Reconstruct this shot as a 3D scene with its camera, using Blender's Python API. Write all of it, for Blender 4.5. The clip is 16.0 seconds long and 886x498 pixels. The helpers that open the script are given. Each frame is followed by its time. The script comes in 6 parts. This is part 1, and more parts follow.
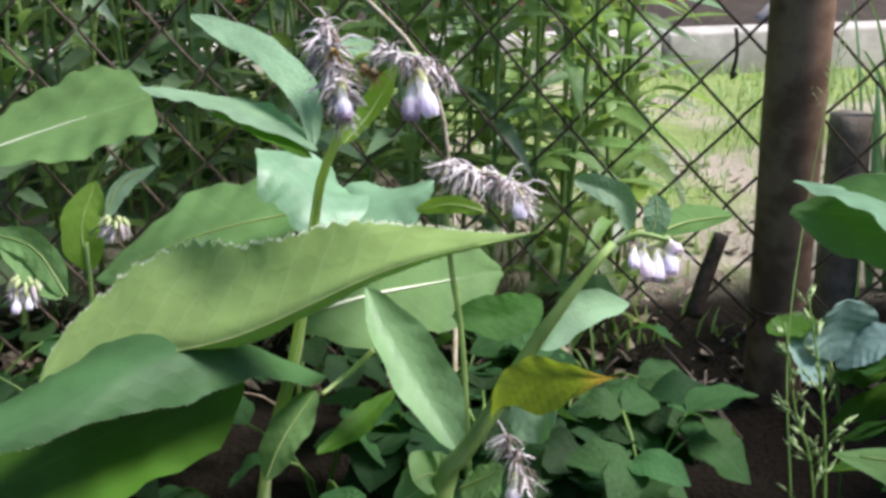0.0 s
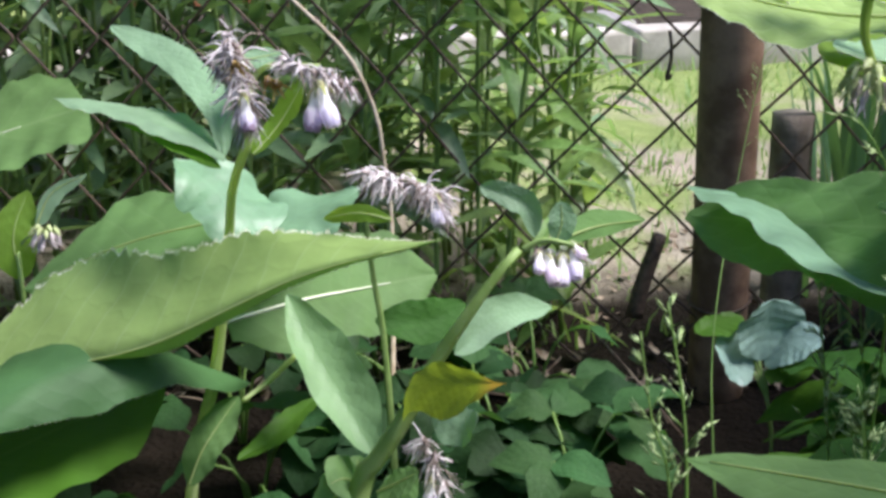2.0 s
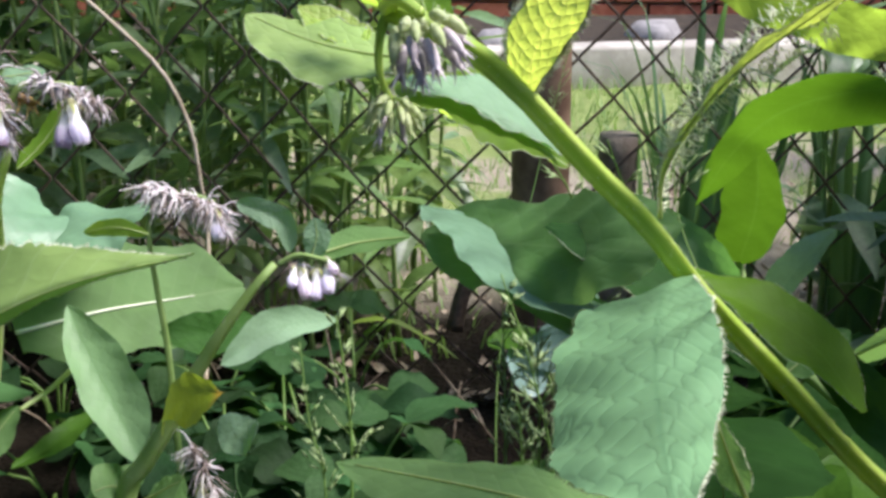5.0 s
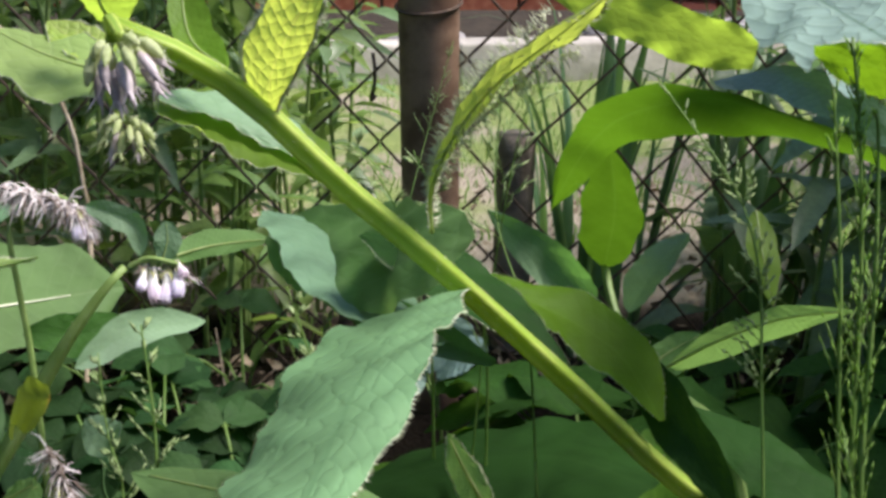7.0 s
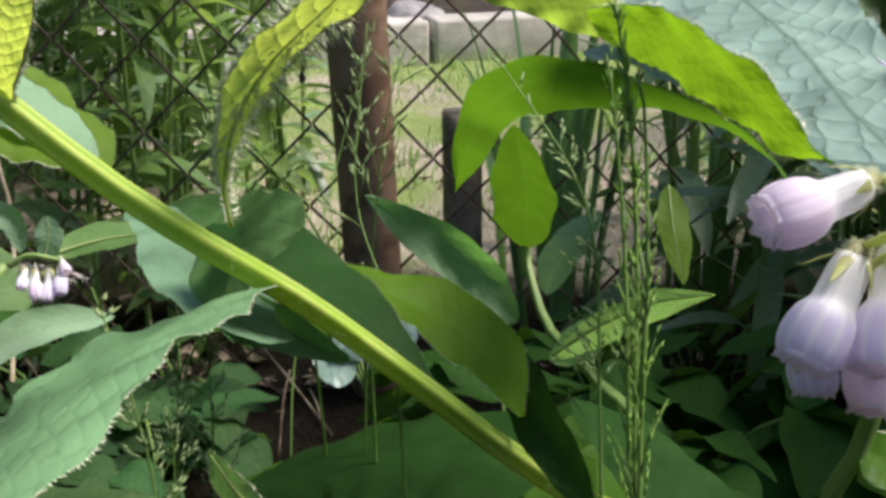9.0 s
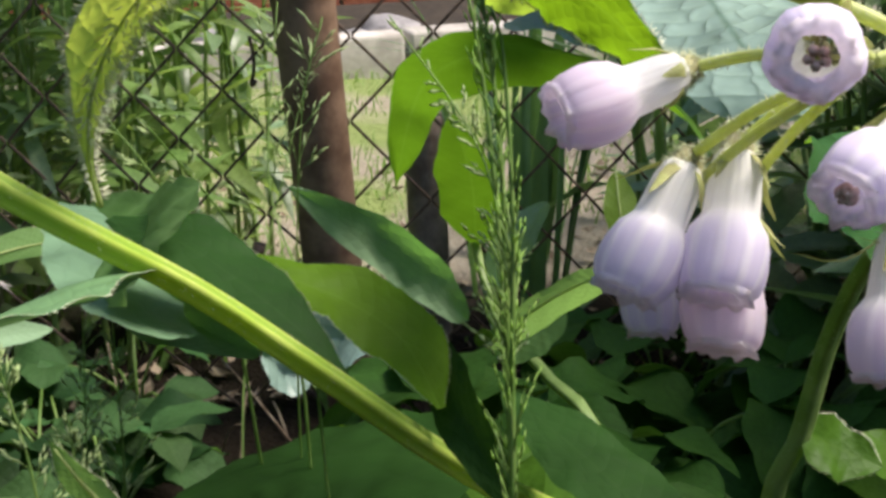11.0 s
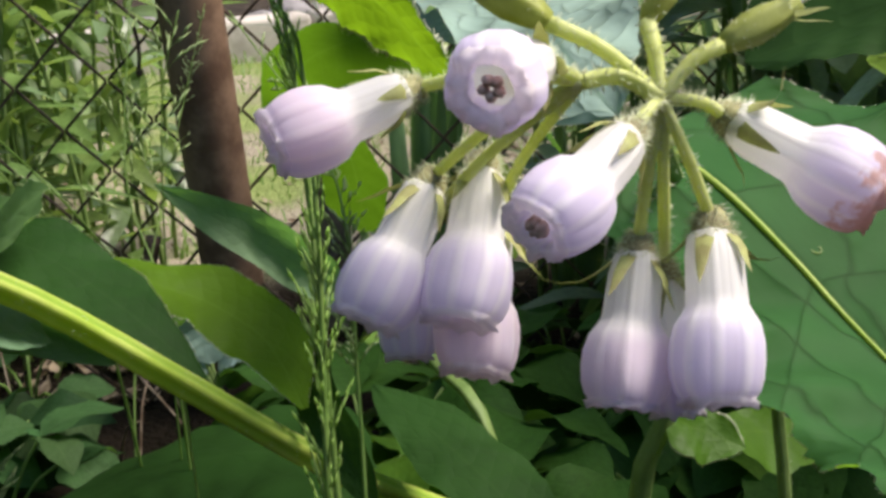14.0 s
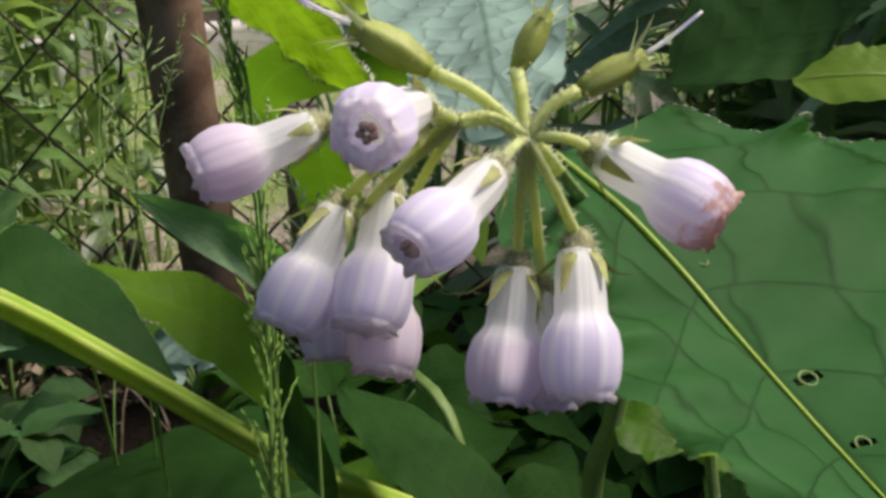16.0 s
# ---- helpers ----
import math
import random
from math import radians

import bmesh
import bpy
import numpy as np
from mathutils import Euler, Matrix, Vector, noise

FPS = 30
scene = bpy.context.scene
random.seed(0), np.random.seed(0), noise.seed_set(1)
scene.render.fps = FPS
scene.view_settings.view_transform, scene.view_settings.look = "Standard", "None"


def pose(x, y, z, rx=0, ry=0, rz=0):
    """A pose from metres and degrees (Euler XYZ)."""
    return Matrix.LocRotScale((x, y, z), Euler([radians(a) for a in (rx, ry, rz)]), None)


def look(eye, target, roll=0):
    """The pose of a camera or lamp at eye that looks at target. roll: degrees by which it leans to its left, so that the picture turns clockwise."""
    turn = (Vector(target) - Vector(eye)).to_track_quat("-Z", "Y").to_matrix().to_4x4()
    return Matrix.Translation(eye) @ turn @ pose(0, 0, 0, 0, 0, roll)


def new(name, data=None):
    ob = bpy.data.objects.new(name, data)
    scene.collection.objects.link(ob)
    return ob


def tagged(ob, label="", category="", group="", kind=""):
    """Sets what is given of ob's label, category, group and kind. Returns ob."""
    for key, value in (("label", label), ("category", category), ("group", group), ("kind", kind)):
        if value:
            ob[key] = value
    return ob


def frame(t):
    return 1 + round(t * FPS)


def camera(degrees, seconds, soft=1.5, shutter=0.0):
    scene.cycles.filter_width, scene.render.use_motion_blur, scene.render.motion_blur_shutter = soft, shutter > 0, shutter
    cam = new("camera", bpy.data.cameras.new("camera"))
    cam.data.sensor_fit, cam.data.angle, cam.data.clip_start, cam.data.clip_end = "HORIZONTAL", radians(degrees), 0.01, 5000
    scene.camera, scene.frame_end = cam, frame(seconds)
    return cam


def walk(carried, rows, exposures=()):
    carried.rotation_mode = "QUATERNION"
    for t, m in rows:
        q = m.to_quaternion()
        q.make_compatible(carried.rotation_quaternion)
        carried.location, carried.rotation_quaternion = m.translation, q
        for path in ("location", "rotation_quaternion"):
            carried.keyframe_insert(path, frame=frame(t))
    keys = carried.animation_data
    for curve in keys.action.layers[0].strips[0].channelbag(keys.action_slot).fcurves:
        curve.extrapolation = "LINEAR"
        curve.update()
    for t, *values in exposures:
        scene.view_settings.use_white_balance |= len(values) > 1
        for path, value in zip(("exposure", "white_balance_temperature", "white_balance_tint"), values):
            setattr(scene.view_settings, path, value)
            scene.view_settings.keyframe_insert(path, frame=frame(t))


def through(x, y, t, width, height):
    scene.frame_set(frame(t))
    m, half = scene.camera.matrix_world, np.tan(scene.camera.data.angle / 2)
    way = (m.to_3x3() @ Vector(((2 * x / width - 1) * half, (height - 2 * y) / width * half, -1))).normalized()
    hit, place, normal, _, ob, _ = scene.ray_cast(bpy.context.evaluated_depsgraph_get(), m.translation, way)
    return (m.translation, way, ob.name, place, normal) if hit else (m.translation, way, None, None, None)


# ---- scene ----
EXPO = 0.62
cam = camera(42, 16.0, soft=3.3)
PATH = [
    (0, -0.0000, 0.0001, 0.4600, 72.00, 0.00, 0.00),
    (0.5, 0.0032, 0.0056, 0.4610, 71.89, 0.02, -0.29),
    (1, 0.0133, 0.0034, 0.4632, 71.84, 0.16, -0.42),
    (1.5, 0.0260, 0.0006, 0.4661, 71.75, 0.40, -0.56),
    (2, 0.0446, -0.0058, 0.4677, 71.82, 0.53, -0.54),
    (2.5, 0.0647, -0.0132, 0.4705, 71.91, 0.61, -0.55),
    (3, 0.0797, -0.0184, 0.4693, 72.26, 0.42, -1.19),
    (3.5, 0.0903, -0.0214, 0.4712, 72.38, -0.12, -2.00),
    (4, 0.1076, -0.0281, 0.4737, 72.48, -0.43, -2.54),
    (6.5, 0.1758, -0.0352, 0.4824, 72.39, -1.92, -5.59),
    (7, 0.1921, -0.0371, 0.4855, 72.12, -1.97, -5.94),
    (7.5, 0.2087, -0.0352, 0.4863, 71.89, -1.69, -6.03),
    (8, 0.2278, -0.0315, 0.4866, 71.56, -1.11, -5.88),
    (8.5, 0.2429, -0.0243, 0.4832, 71.41, -0.59, -5.88),
    (9, 0.2538, -0.0157, 0.4816, 71.05, -0.21, -6.17),
    (11.5, 0.2895, 0.0049, 0.4595, 71.99, 1.91, -7.48),
    (12, 0.2950, 0.0105, 0.4589, 71.50, 2.31, -7.93),
    (12.5, 0.2988, 0.0124, 0.4571, 71.63, 1.53, -8.22),
    (13, 0.3010, 0.0117, 0.4574, 71.60, 1.33, -9.20),
    (13.5, 0.2959, 0.0050, 0.4586, 72.05, 0.32, -11.30),
    (14, 0.3057, 0.0035, 0.4653, 70.74, 1.95, -11.22),
    (14.5, 0.3163, 0.0062, 0.4654, 70.84, 2.72, -10.20),
    (15, 0.3206, 0.0025, 0.4708, 70.05, 3.62, -10.60),
    (15.5, 0.3164, -0.0069, 0.4740, 70.31, 2.77, -11.60),
    (16, 0.3129, -0.0151, 0.4725, 70.85, 1.71, -11.71),
]
walk(cam, [(t, pose(*p)) for t, *p in PATH], exposures=[(0.0, EXPO + 0.42, 5950, 17), (4.0, EXPO + 0.44, 5950, 17), (6.5, EXPO + 0.14, 6250, 16), (9.0, EXPO + 0.12, 6400, 15), (12.0, EXPO + 0.24, 6700, 15), (14.0, EXPO + 0.06, 6700, 15), (16.0, EXPO - 0.24, 6700, 15)])

# ---- world and sun ----
SUN_ELEV, SUN_AZ = 56.0, 98.0   # degrees; azimuth clockwise from +y
world = bpy.data.worlds.new("sky")
scene.world = world
world.use_nodes = True
wn = world.node_tree
sky = wn.nodes.new("ShaderNodeTexSky")
sky.sky_type = "NISHITA"
sky.sun_disc = False
sky.sun_elevation = radians(SUN_ELEV)
sky.sun_rotation = radians(SUN_AZ)
wn.links.new(sky.outputs[0], wn.nodes["Background"].inputs[0])
wn.nodes["Background"].inputs[1].default_value = 0.12
sun = new("sun", bpy.data.lights.new("sun", "SUN"))
sun.data.energy = 4.6
sun.data.angle = radians(24.0)
sun.data.color = (1.0, 0.94, 0.84)
sun_way = Vector((math.sin(radians(SUN_AZ)) * math.cos(radians(SUN_ELEV)),
                  math.cos(radians(SUN_AZ)) * math.cos(radians(SUN_ELEV)), math.sin(radians(SUN_ELEV))))
sun.matrix_world = look(sun_way * 10, (0, 0, 0))


# ---- materials ----
def nodes_of(name):
    m = bpy.data.materials.new(name)
    m.use_nodes = True
    nt = m.node_tree
    return m, nt, nt.nodes["Principled BSDF"]


def math_node(nt, op, a, b=None):
    n = nt.nodes.new("ShaderNodeMath")
    n.operation = op
    for k, q in enumerate((a, b)):
        if q is None:
            continue
        if isinstance(q, (int, float)):
            n.inputs[k].default_value = q
        else:
            nt.links.new(q, n.inputs[k])
    return n.outputs[0]


def mix_col(nt, fac, a, b, blend="MIX"):
    n = nt.nodes.new("ShaderNodeMix")
    n.data_type = "RGBA"
    n.blend_type = blend
    if isinstance(fac, (int, float)):
        n.inputs[0].default_value = fac
    else:
        nt.links.new(fac, n.inputs[0])
    for k, q in ((6, a), (7, b)):
        if isinstance(q, tuple):
            n.inputs[k].default_value = (*q, 1)
        else:
            nt.links.new(q, n.inputs[k])
    return n.outputs[2]


def ramp(nt, fac, stops):
    n = nt.nodes.new("ShaderNodeValToRGB")
    e = n.color_ramp.elements
    n.color_ramp.interpolation = "EASE"
    while len(e) < len(stops):
        e.new(0.5)
    for k, (p, c) in enumerate(stops):
        e[k].position = p
        e[k].color = (*c, 1) if isinstance(c, tuple) else (c, c, c, 1)
    nt.links.new(fac, n.inputs[0])
    return n.outputs[0]


def noise_of(nt, scale, detail=3, coord=None, rough=0.55):
    n = nt.nodes.new("ShaderNodeTexNoise")
    n.inputs["Scale"].default_value = scale
    n.inputs["Detail"].default_value = detail
    n.inputs["Roughness"].default_value = rough
    if coord is None:
        coord = nt.nodes.new("ShaderNodeTexCoord").outputs["Object"]
    nt.links.new(coord, n.inputs["Vector"])
    return n.outputs[0]


def add_bump(nt, bsdfs, height, strength, dist):
    b = nt.nodes.new("ShaderNodeBump")
    b.inputs["Strength"].default_value = strength
    b.inputs["Distance"].default_value = dist
    nt.links.new(height, b.inputs["Height"])
    for q in bsdfs:
        nt.links.new(b.outputs[0], q.inputs["Normal"])


def leaf_mat(name, col, vein, glow, veins=0.5, quilt=0.6, rough=0.5, through=0.4, tip=None, gap=0.42, side=0.75, spec=0.35, netv=0.5, cells=3.4, relief=0.0007, wobble=0.2, secv=0.7, line=0.09, vary=0.12, secw=0.045):
    """Blade with a pinnate net of veins laid out along the leaf; col: blade, vein: veins, glow: light shining through."""
    m, nt, p = nodes_of(name)
    uv = nt.nodes.new("ShaderNodeUVMap").outputs[0]
    sep = nt.nodes.new("ShaderNodeSeparateXYZ")
    nt.links.new(uv, sep.inputs[0])
    u, v = sep.outputs[0], sep.outputs[1]
    au = math_node(nt, "ABSOLUTE", u)
    wob = noise_of(nt, 1.4, 2, uv)
    wob = math_node(nt, "MULTIPLY", math_node(nt, "SUBTRACT", wob, 0.5), wobble)
    lane = math_node(nt, "DIVIDE", math_node(nt, "ADD", math_node(nt, "SUBTRACT", v, math_node(nt, "MULTIPLY", math_node(nt, "POWER", au, 1.3), side)), wob), gap)
    saw = math_node(nt, "ABSOLUTE", math_node(nt, "SUBTRACT", math_node(nt, "FRACT", lane), 0.5))  # 0.5 on the vein
    sec = ramp(nt, saw, [(0.5 - secw, 0.0), (0.5, 1.0)])
    # ladder of cross veins between neighbouring side veins, shifted from lane to lane
    step = math_node(nt, "FLOOR", lane)
    shift = math_node(nt, "FRACT", math_node(nt, "MULTIPLY", math_node(nt, "SINE", math_node(nt, "MULTIPLY", step, 12.99)), 437.5))
    sway = math_node(nt, "MULTIPLY", math_node(nt, "SUBTRACT", noise_of(nt, 3.1, 2, uv), 0.5), 0.9)
    rung = math_node(nt, "ADD", math_node(nt, "ADD", math_node(nt, "MULTIPLY", au, cells), shift), math_node(nt, "ADD", sway, math_node(nt, "MULTIPLY", lane, 0.35)))
    cross = math_node(nt, "ABSOLUTE", math_node(nt, "SUBTRACT", math_node(nt, "FRACT", rung), 0.5))
    net = ramp(nt, cross, [(0.5 - line, 0.0), (0.5, 1.0)])
    mid = ramp(nt, au, [(0.0, 1.0), (0.05, 0.0)])
    allv = math_node(nt, "MAXIMUM", math_node(nt, "MAXIMUM", math_node(nt, "MULTIPLY", sec, 0.65), math_node(nt, "MULTIPLY", net, netv)), mid)
    # blotches, big and small
    n1 = noise_of(nt, 24, 4)
    n2 = noise_of(nt, 210, 3)
    dark = tuple(c * 0.62 for c in col)
    base = mix_col(nt, ramp(nt, n1, [(0.3, 0.0), (0.7, 1.0)]), dark, col)
    base = mix_col(nt, math_node(nt, "MULTIPLY", n2, 0.35), base, tuple(min(1, c * 1.35) for c in col))
    base = mix_col(nt, math_node(nt, "MULTIPLY", net, netv), base, tuple(c * 0.45 for c in col))
    base = mix_col(nt, math_node(nt, "MULTIPLY", math_node(nt, "MAXIMUM", math_node(nt, "MULTIPLY", sec, secv), mid), veins), base, vein)
    glowc = mix_col(nt, math_node(nt, "MULTIPLY", allv, veins * 0.8), glow, tuple(min(1, c * 1.25 + 0.04) for c in glow))
    glowc = mix_col(nt, ramp(nt, n1, [(0.3, 0.25), (0.7, 0.0)]), glowc, tuple(c * 0.5 for c in glow))
    if tip:
        far = ramp(nt, math_node(nt, "ADD", math_node(nt, "MULTIPLY", v, 0.115), math_node(nt, "MULTIPLY", n1, 0.3)), [(0.80, 0.0), (1.08, 1.0)])
        base = mix_col(nt, far, base, tip)
        glowc = mix_col(nt, far, glowc, tip)
    oi = nt.nodes.new("ShaderNodeObjectInfo").outputs["Random"]
    hsv = nt.nodes.new("ShaderNodeHueSaturation")
    nt.links.new(base, hsv.inputs["Color"])
    nt.links.new(math_node(nt, "ADD", math_node(nt, "MULTIPLY", oi, vary), 1.0 - vary / 2), hsv.inputs["Value"])
    nt.links.new(math_node(nt, "ADD", math_node(nt, "MULTIPLY", oi, vary * 0.06), 0.5 - vary * 0.03), hsv.inputs["Hue"])
    nt.links.new(hsv.outputs[0], p.inputs["Base Color"])
    p.inputs["Roughness"].default_value = rough
    p.inputs["Specular IOR Level"].default_value = spec
    tr = nt.nodes.new("ShaderNodeBsdfTranslucent")
    nt.links.new(glowc, tr.inputs["Color"])
    mx = nt.nodes.new("ShaderNodeMixShader")
    mx.inputs[0].default_value = through
    nt.links.new(p.outputs[0], mx.inputs[1])
    nt.links.new(tr.outputs[0], mx.inputs[2])
    nt.links.new(mx.outputs[0], nt.nodes["Material Output"].inputs["Surface"])
    # quilted relief: blisters between the sunken veins
    flat = [math_node(nt, "SUBTRACT", 1.0, math_node(nt, "POWER", math_node(nt, "MULTIPLY", q, 2.0), 3.0)) for q in (saw, cross)]
    puff = math_node(nt, "MULTIPLY", flat[0], flat[1])
    hgt = math_node(nt, "MULTIPLY", puff, 0.7)
    hgt = math_node(nt, "ADD", hgt, math_node(nt, "MULTIPLY", n2, 0.25))
    add_bump(nt, (p, tr), hgt, quilt, relief)
    return m


def plain_mat(name, col, col2, rough=0.6, scale=60, bump=0.3, dist=0.001, metal=0.0, spec=0.4, through=0.0, glow=None, contrast=(0.35, 0.65)):
    m, nt, p = nodes_of(name)
    n1 = noise_of(nt, scale, 4)
    n2 = noise_of(nt, scale * 7, 3)
    base = mix_col(nt, ramp(nt, n1, [(contrast[0], 0.0), (contrast[1], 1.0)]), col, col2)
    base = mix_col(nt, math_node(nt, "MULTIPLY", n2, 0.4), base, tuple(c * 0.6 for c in col))
    nt.links.new(base, p.inputs["Base Color"])
    p.inputs["Roughness"].default_value = rough
    p.inputs["Metallic"].default_value = metal
    p.inputs["Specular IOR Level"].default_value = spec
    add_bump(nt, (p,), math_node(nt, "ADD", n1, math_node(nt, "MULTIPLY", n2, 0.5)), bump, dist)
    if through:
        tr = nt.nodes.new("ShaderNodeBsdfTranslucent")
        tr.inputs["Color"].default_value = (*(glow or col2), 1)
        mx = nt.nodes.new("ShaderNodeMixShader")
        mx.inputs[0].default_value = through
        nt.links.new(p.outputs[0], mx.inputs[1])
        nt.links.new(tr.outputs[0], mx.inputs[2])
        nt.links.new(mx.outputs[0], nt.nodes["Material Output"].inputs["Surface"])
    return m


M_LEAF = leaf_mat("comfrey_leaf", (0.165, 0.30, 0.10), (0.33, 0.46, 0.21), (0.30, 0.53, 0.12), veins=0.3, quilt=0.3, rough=0.6, spec=0.25, netv=0.2, through=0.5)
M_LEAF_PALE = leaf_mat("comfrey_leaf_pale", (0.36, 0.515, 0.16), (0.48, 0.60, 0.32), (0.42, 0.65, 0.18), veins=0.5, quilt=0.4, rough=0.6, spec=0.25, netv=0.25, through=0.45)
M_LEAF_BLUE = leaf_mat("comfrey_leaf_cool", (0.245, 0.375, 0.225), (0.06, 0.15, 0.05), (0.20, 0.46, 0.08), veins=0.3, rough=0.55, through=0.4, spec=0.3, cells=3.4, relief=0.0008, quilt=0.3, netv=0.2)
M_LEAF_HANG = leaf_mat("comfrey_leaf_puckered", (0.175, 0.335, 0.155), (0.09, 0.20, 0.09), (0.22, 0.42, 0.12), veins=0.4, through=0.25, gap=0.3, cells=3.2, wobble=0.22, relief=0.0008, quilt=0.28, secv=0.3, line=0.07, rough=0.5, spec=0.22, netv=0.55)
# Sky sheen painted into the base as a paler, bluer green.
M_LEAF_SHEEN = leaf_mat("comfrey_leaf_blue_sheen", (0.19, 0.335, 0.195), (0.20, 0.36, 0.22), (0.20, 0.44, 0.10), veins=0.3, quilt=0.3, rough=0.45, spec=0.5, netv=0.2, through=0.35)
M_LEAF_PUCKER = leaf_mat("comfrey_leaf_creased", (0.20, 0.335, 0.15), (0.10, 0.20, 0.07), (0.28, 0.48, 0.12), veins=0.7, quilt=0.3, rough=0.5, spec=0.35, netv=0.2, through=0.4, secv=0.5)
M_LEAF_BLUEGREY = leaf_mat("blue_grey_leaf", (0.24, 0.36, 0.31), (0.30, 0.42, 0.36), (0.18, 0.34, 0.12), veins=0.3, quilt=0.4, rough=0.38, through=0.25, spec=0.6, netv=0.25)
# Base colour raised beyond real foliage to stand in for backlight.
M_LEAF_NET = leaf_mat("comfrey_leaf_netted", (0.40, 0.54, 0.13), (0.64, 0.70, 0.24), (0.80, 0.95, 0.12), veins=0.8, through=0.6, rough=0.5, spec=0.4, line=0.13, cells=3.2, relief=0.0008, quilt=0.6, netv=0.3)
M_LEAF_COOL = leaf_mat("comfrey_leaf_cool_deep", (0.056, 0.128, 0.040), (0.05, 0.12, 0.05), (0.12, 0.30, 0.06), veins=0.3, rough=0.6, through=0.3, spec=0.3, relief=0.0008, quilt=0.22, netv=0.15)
# The pale bluish base stands in for sky and sun reflected on the blisters.
M_LEAF_QUILT = leaf_mat("comfrey_leaf_quilted", (0.41, 0.58, 0.47), (0.07, 0.16, 0.08), (0.25, 0.42, 0.14), veins=0.55, through=0.4, wobble=0.3, gap=0.3, cells=3.4, line=0.09, netv=0.6, secv=0.5, relief=0.001, quilt=0.55, rough=0.36, spec=0.55)
# Lit copy of the comfrey leaf; sun through the blade is in its colours.
M_LEAF_LIT = leaf_mat("comfrey_leaf_lit", (0.22, 0.38, 0.05), (0.38, 0.50, 0.16), (0.50, 0.72, 0.07), veins=0.3, through=0.72, quilt=0.2, netv=0.15)
# SHADE and DARK: copies of the comfrey leaf with shade put into the colour.
M_LEAF_SHADE = leaf_mat("comfrey_leaf_shaded", (0.022, 0.070, 0.013), (0.035, 0.09, 0.02), (0.03, 0.09, 0.006), veins=0.25, quilt=0.3, through=0.35, spec=0.1, rough=0.6, netv=0.2, vary=0.3)
M_LEAF_DARK = leaf_mat("comfrey_leaf_half_shade", (0.040, 0.11, 0.018), (0.033, 0.085, 0.02), (0.055, 0.14, 0.012), veins=0.25, quilt=0.4, through=0.3, spec=0.1, rough=0.6)
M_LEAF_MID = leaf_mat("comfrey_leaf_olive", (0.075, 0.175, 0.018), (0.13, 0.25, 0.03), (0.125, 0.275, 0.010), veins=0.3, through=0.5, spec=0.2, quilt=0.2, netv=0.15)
# Sunlit copy of the olive leaf, brightened in its colour.
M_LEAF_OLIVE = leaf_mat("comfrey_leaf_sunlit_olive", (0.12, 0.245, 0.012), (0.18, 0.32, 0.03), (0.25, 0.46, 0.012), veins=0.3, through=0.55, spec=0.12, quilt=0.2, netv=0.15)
M_LEAF_OLD = leaf_mat("comfrey_leaf_yellowing", (0.21, 0.29, 0.035), (0.30, 0.36, 0.08), (0.30, 0.40, 0.02), quilt=0.3, tip=(0.60, 0.40, 0.05), netv=0.05, veins=0.1, through=0.45)
M_LEAF_BIG = leaf_mat("comfrey_leaf_large", (0.050, 0.160, 0.048), (0.010, 0.04, 0.010), (0.20, 0.42, 0.02), side=0.55, gap=0.42, cells=3.2, relief=0.0012, through=0.45, wobble=0.16, secv=0.7, spec=0.06, rough=0.55, netv=0.8, line=0.075, secw=0.035, quilt=0.5, veins=0.75)
M_RIB = plain_mat("pale_midrib", (0.36, 0.44, 0.17), (0.46, 0.55, 0.26), 0.5, 90, 0.2, through=0.5, glow=(0.55, 0.66, 0.2))
M_RIB_WHITE = plain_mat("white_midrib", (0.70, 0.74, 0.55), (0.78, 0.8, 0.62), 0.45, 90, 0.1)
M_STEM = plain_mat("green_stem", (0.17, 0.27, 0.07), (0.27, 0.38, 0.12), 0.5, 70, 0.4, through=0.15, glow=(0.3, 0.45, 0.05))
# MID, PALE and LIT repeat the green stem, with sunlight put into the colour.
M_STEM_MID = plain_mat("mid_green_stem", (0.25, 0.38, 0.10), (0.36, 0.50, 0.17), 0.5, 70, 0.4, glow=(0.4, 0.55, 0.08), through=0.4)
M_STEM_PALE = plain_mat("pale_stem", (0.48, 0.58, 0.24), (0.62, 0.68, 0.36), 0.5, 70, 0.4, through=0.5, glow=(0.62, 0.76, 0.26))
M_PEDICEL = plain_mat("yellow_green_pedicel", (0.66, 0.72, 0.24), (0.80, 0.84, 0.40), 0.5, 300, 0.3, 0.0003, through=0.4, glow=(0.78, 0.85, 0.3))
M_STEM_LIT = plain_mat("lit_stem", (0.38, 0.53, 0.07), (0.54, 0.64, 0.15), 0.45, 60, 0.4, through=0.3, glow=(0.55, 0.7, 0.06))


def ridged(m, groove):
    """Darker grooves between the pale ridges that run along a stem."""
    nt = m.node_tree
    p = nt.nodes["Principled BSDF"]
    old = p.inputs["Base Color"].links[0].from_socket
    sep = nt.nodes.new("ShaderNodeSeparateXYZ")
    nt.links.new(nt.nodes.new("ShaderNodeUVMap").outputs[0], sep.inputs[0])
    wave = math_node(nt, "COSINE", math_node(nt, "MULTIPLY", sep.outputs[0], 8 * math.pi))
    nt.links.new(mix_col(nt, ramp(nt, math_node(nt, "ADD", math_node(nt, "MULTIPLY", wave, 0.5), 0.5), [(0.1, 0.75), (0.6, 0.0)]), old, groove), p.inputs["Base Color"])
    return m


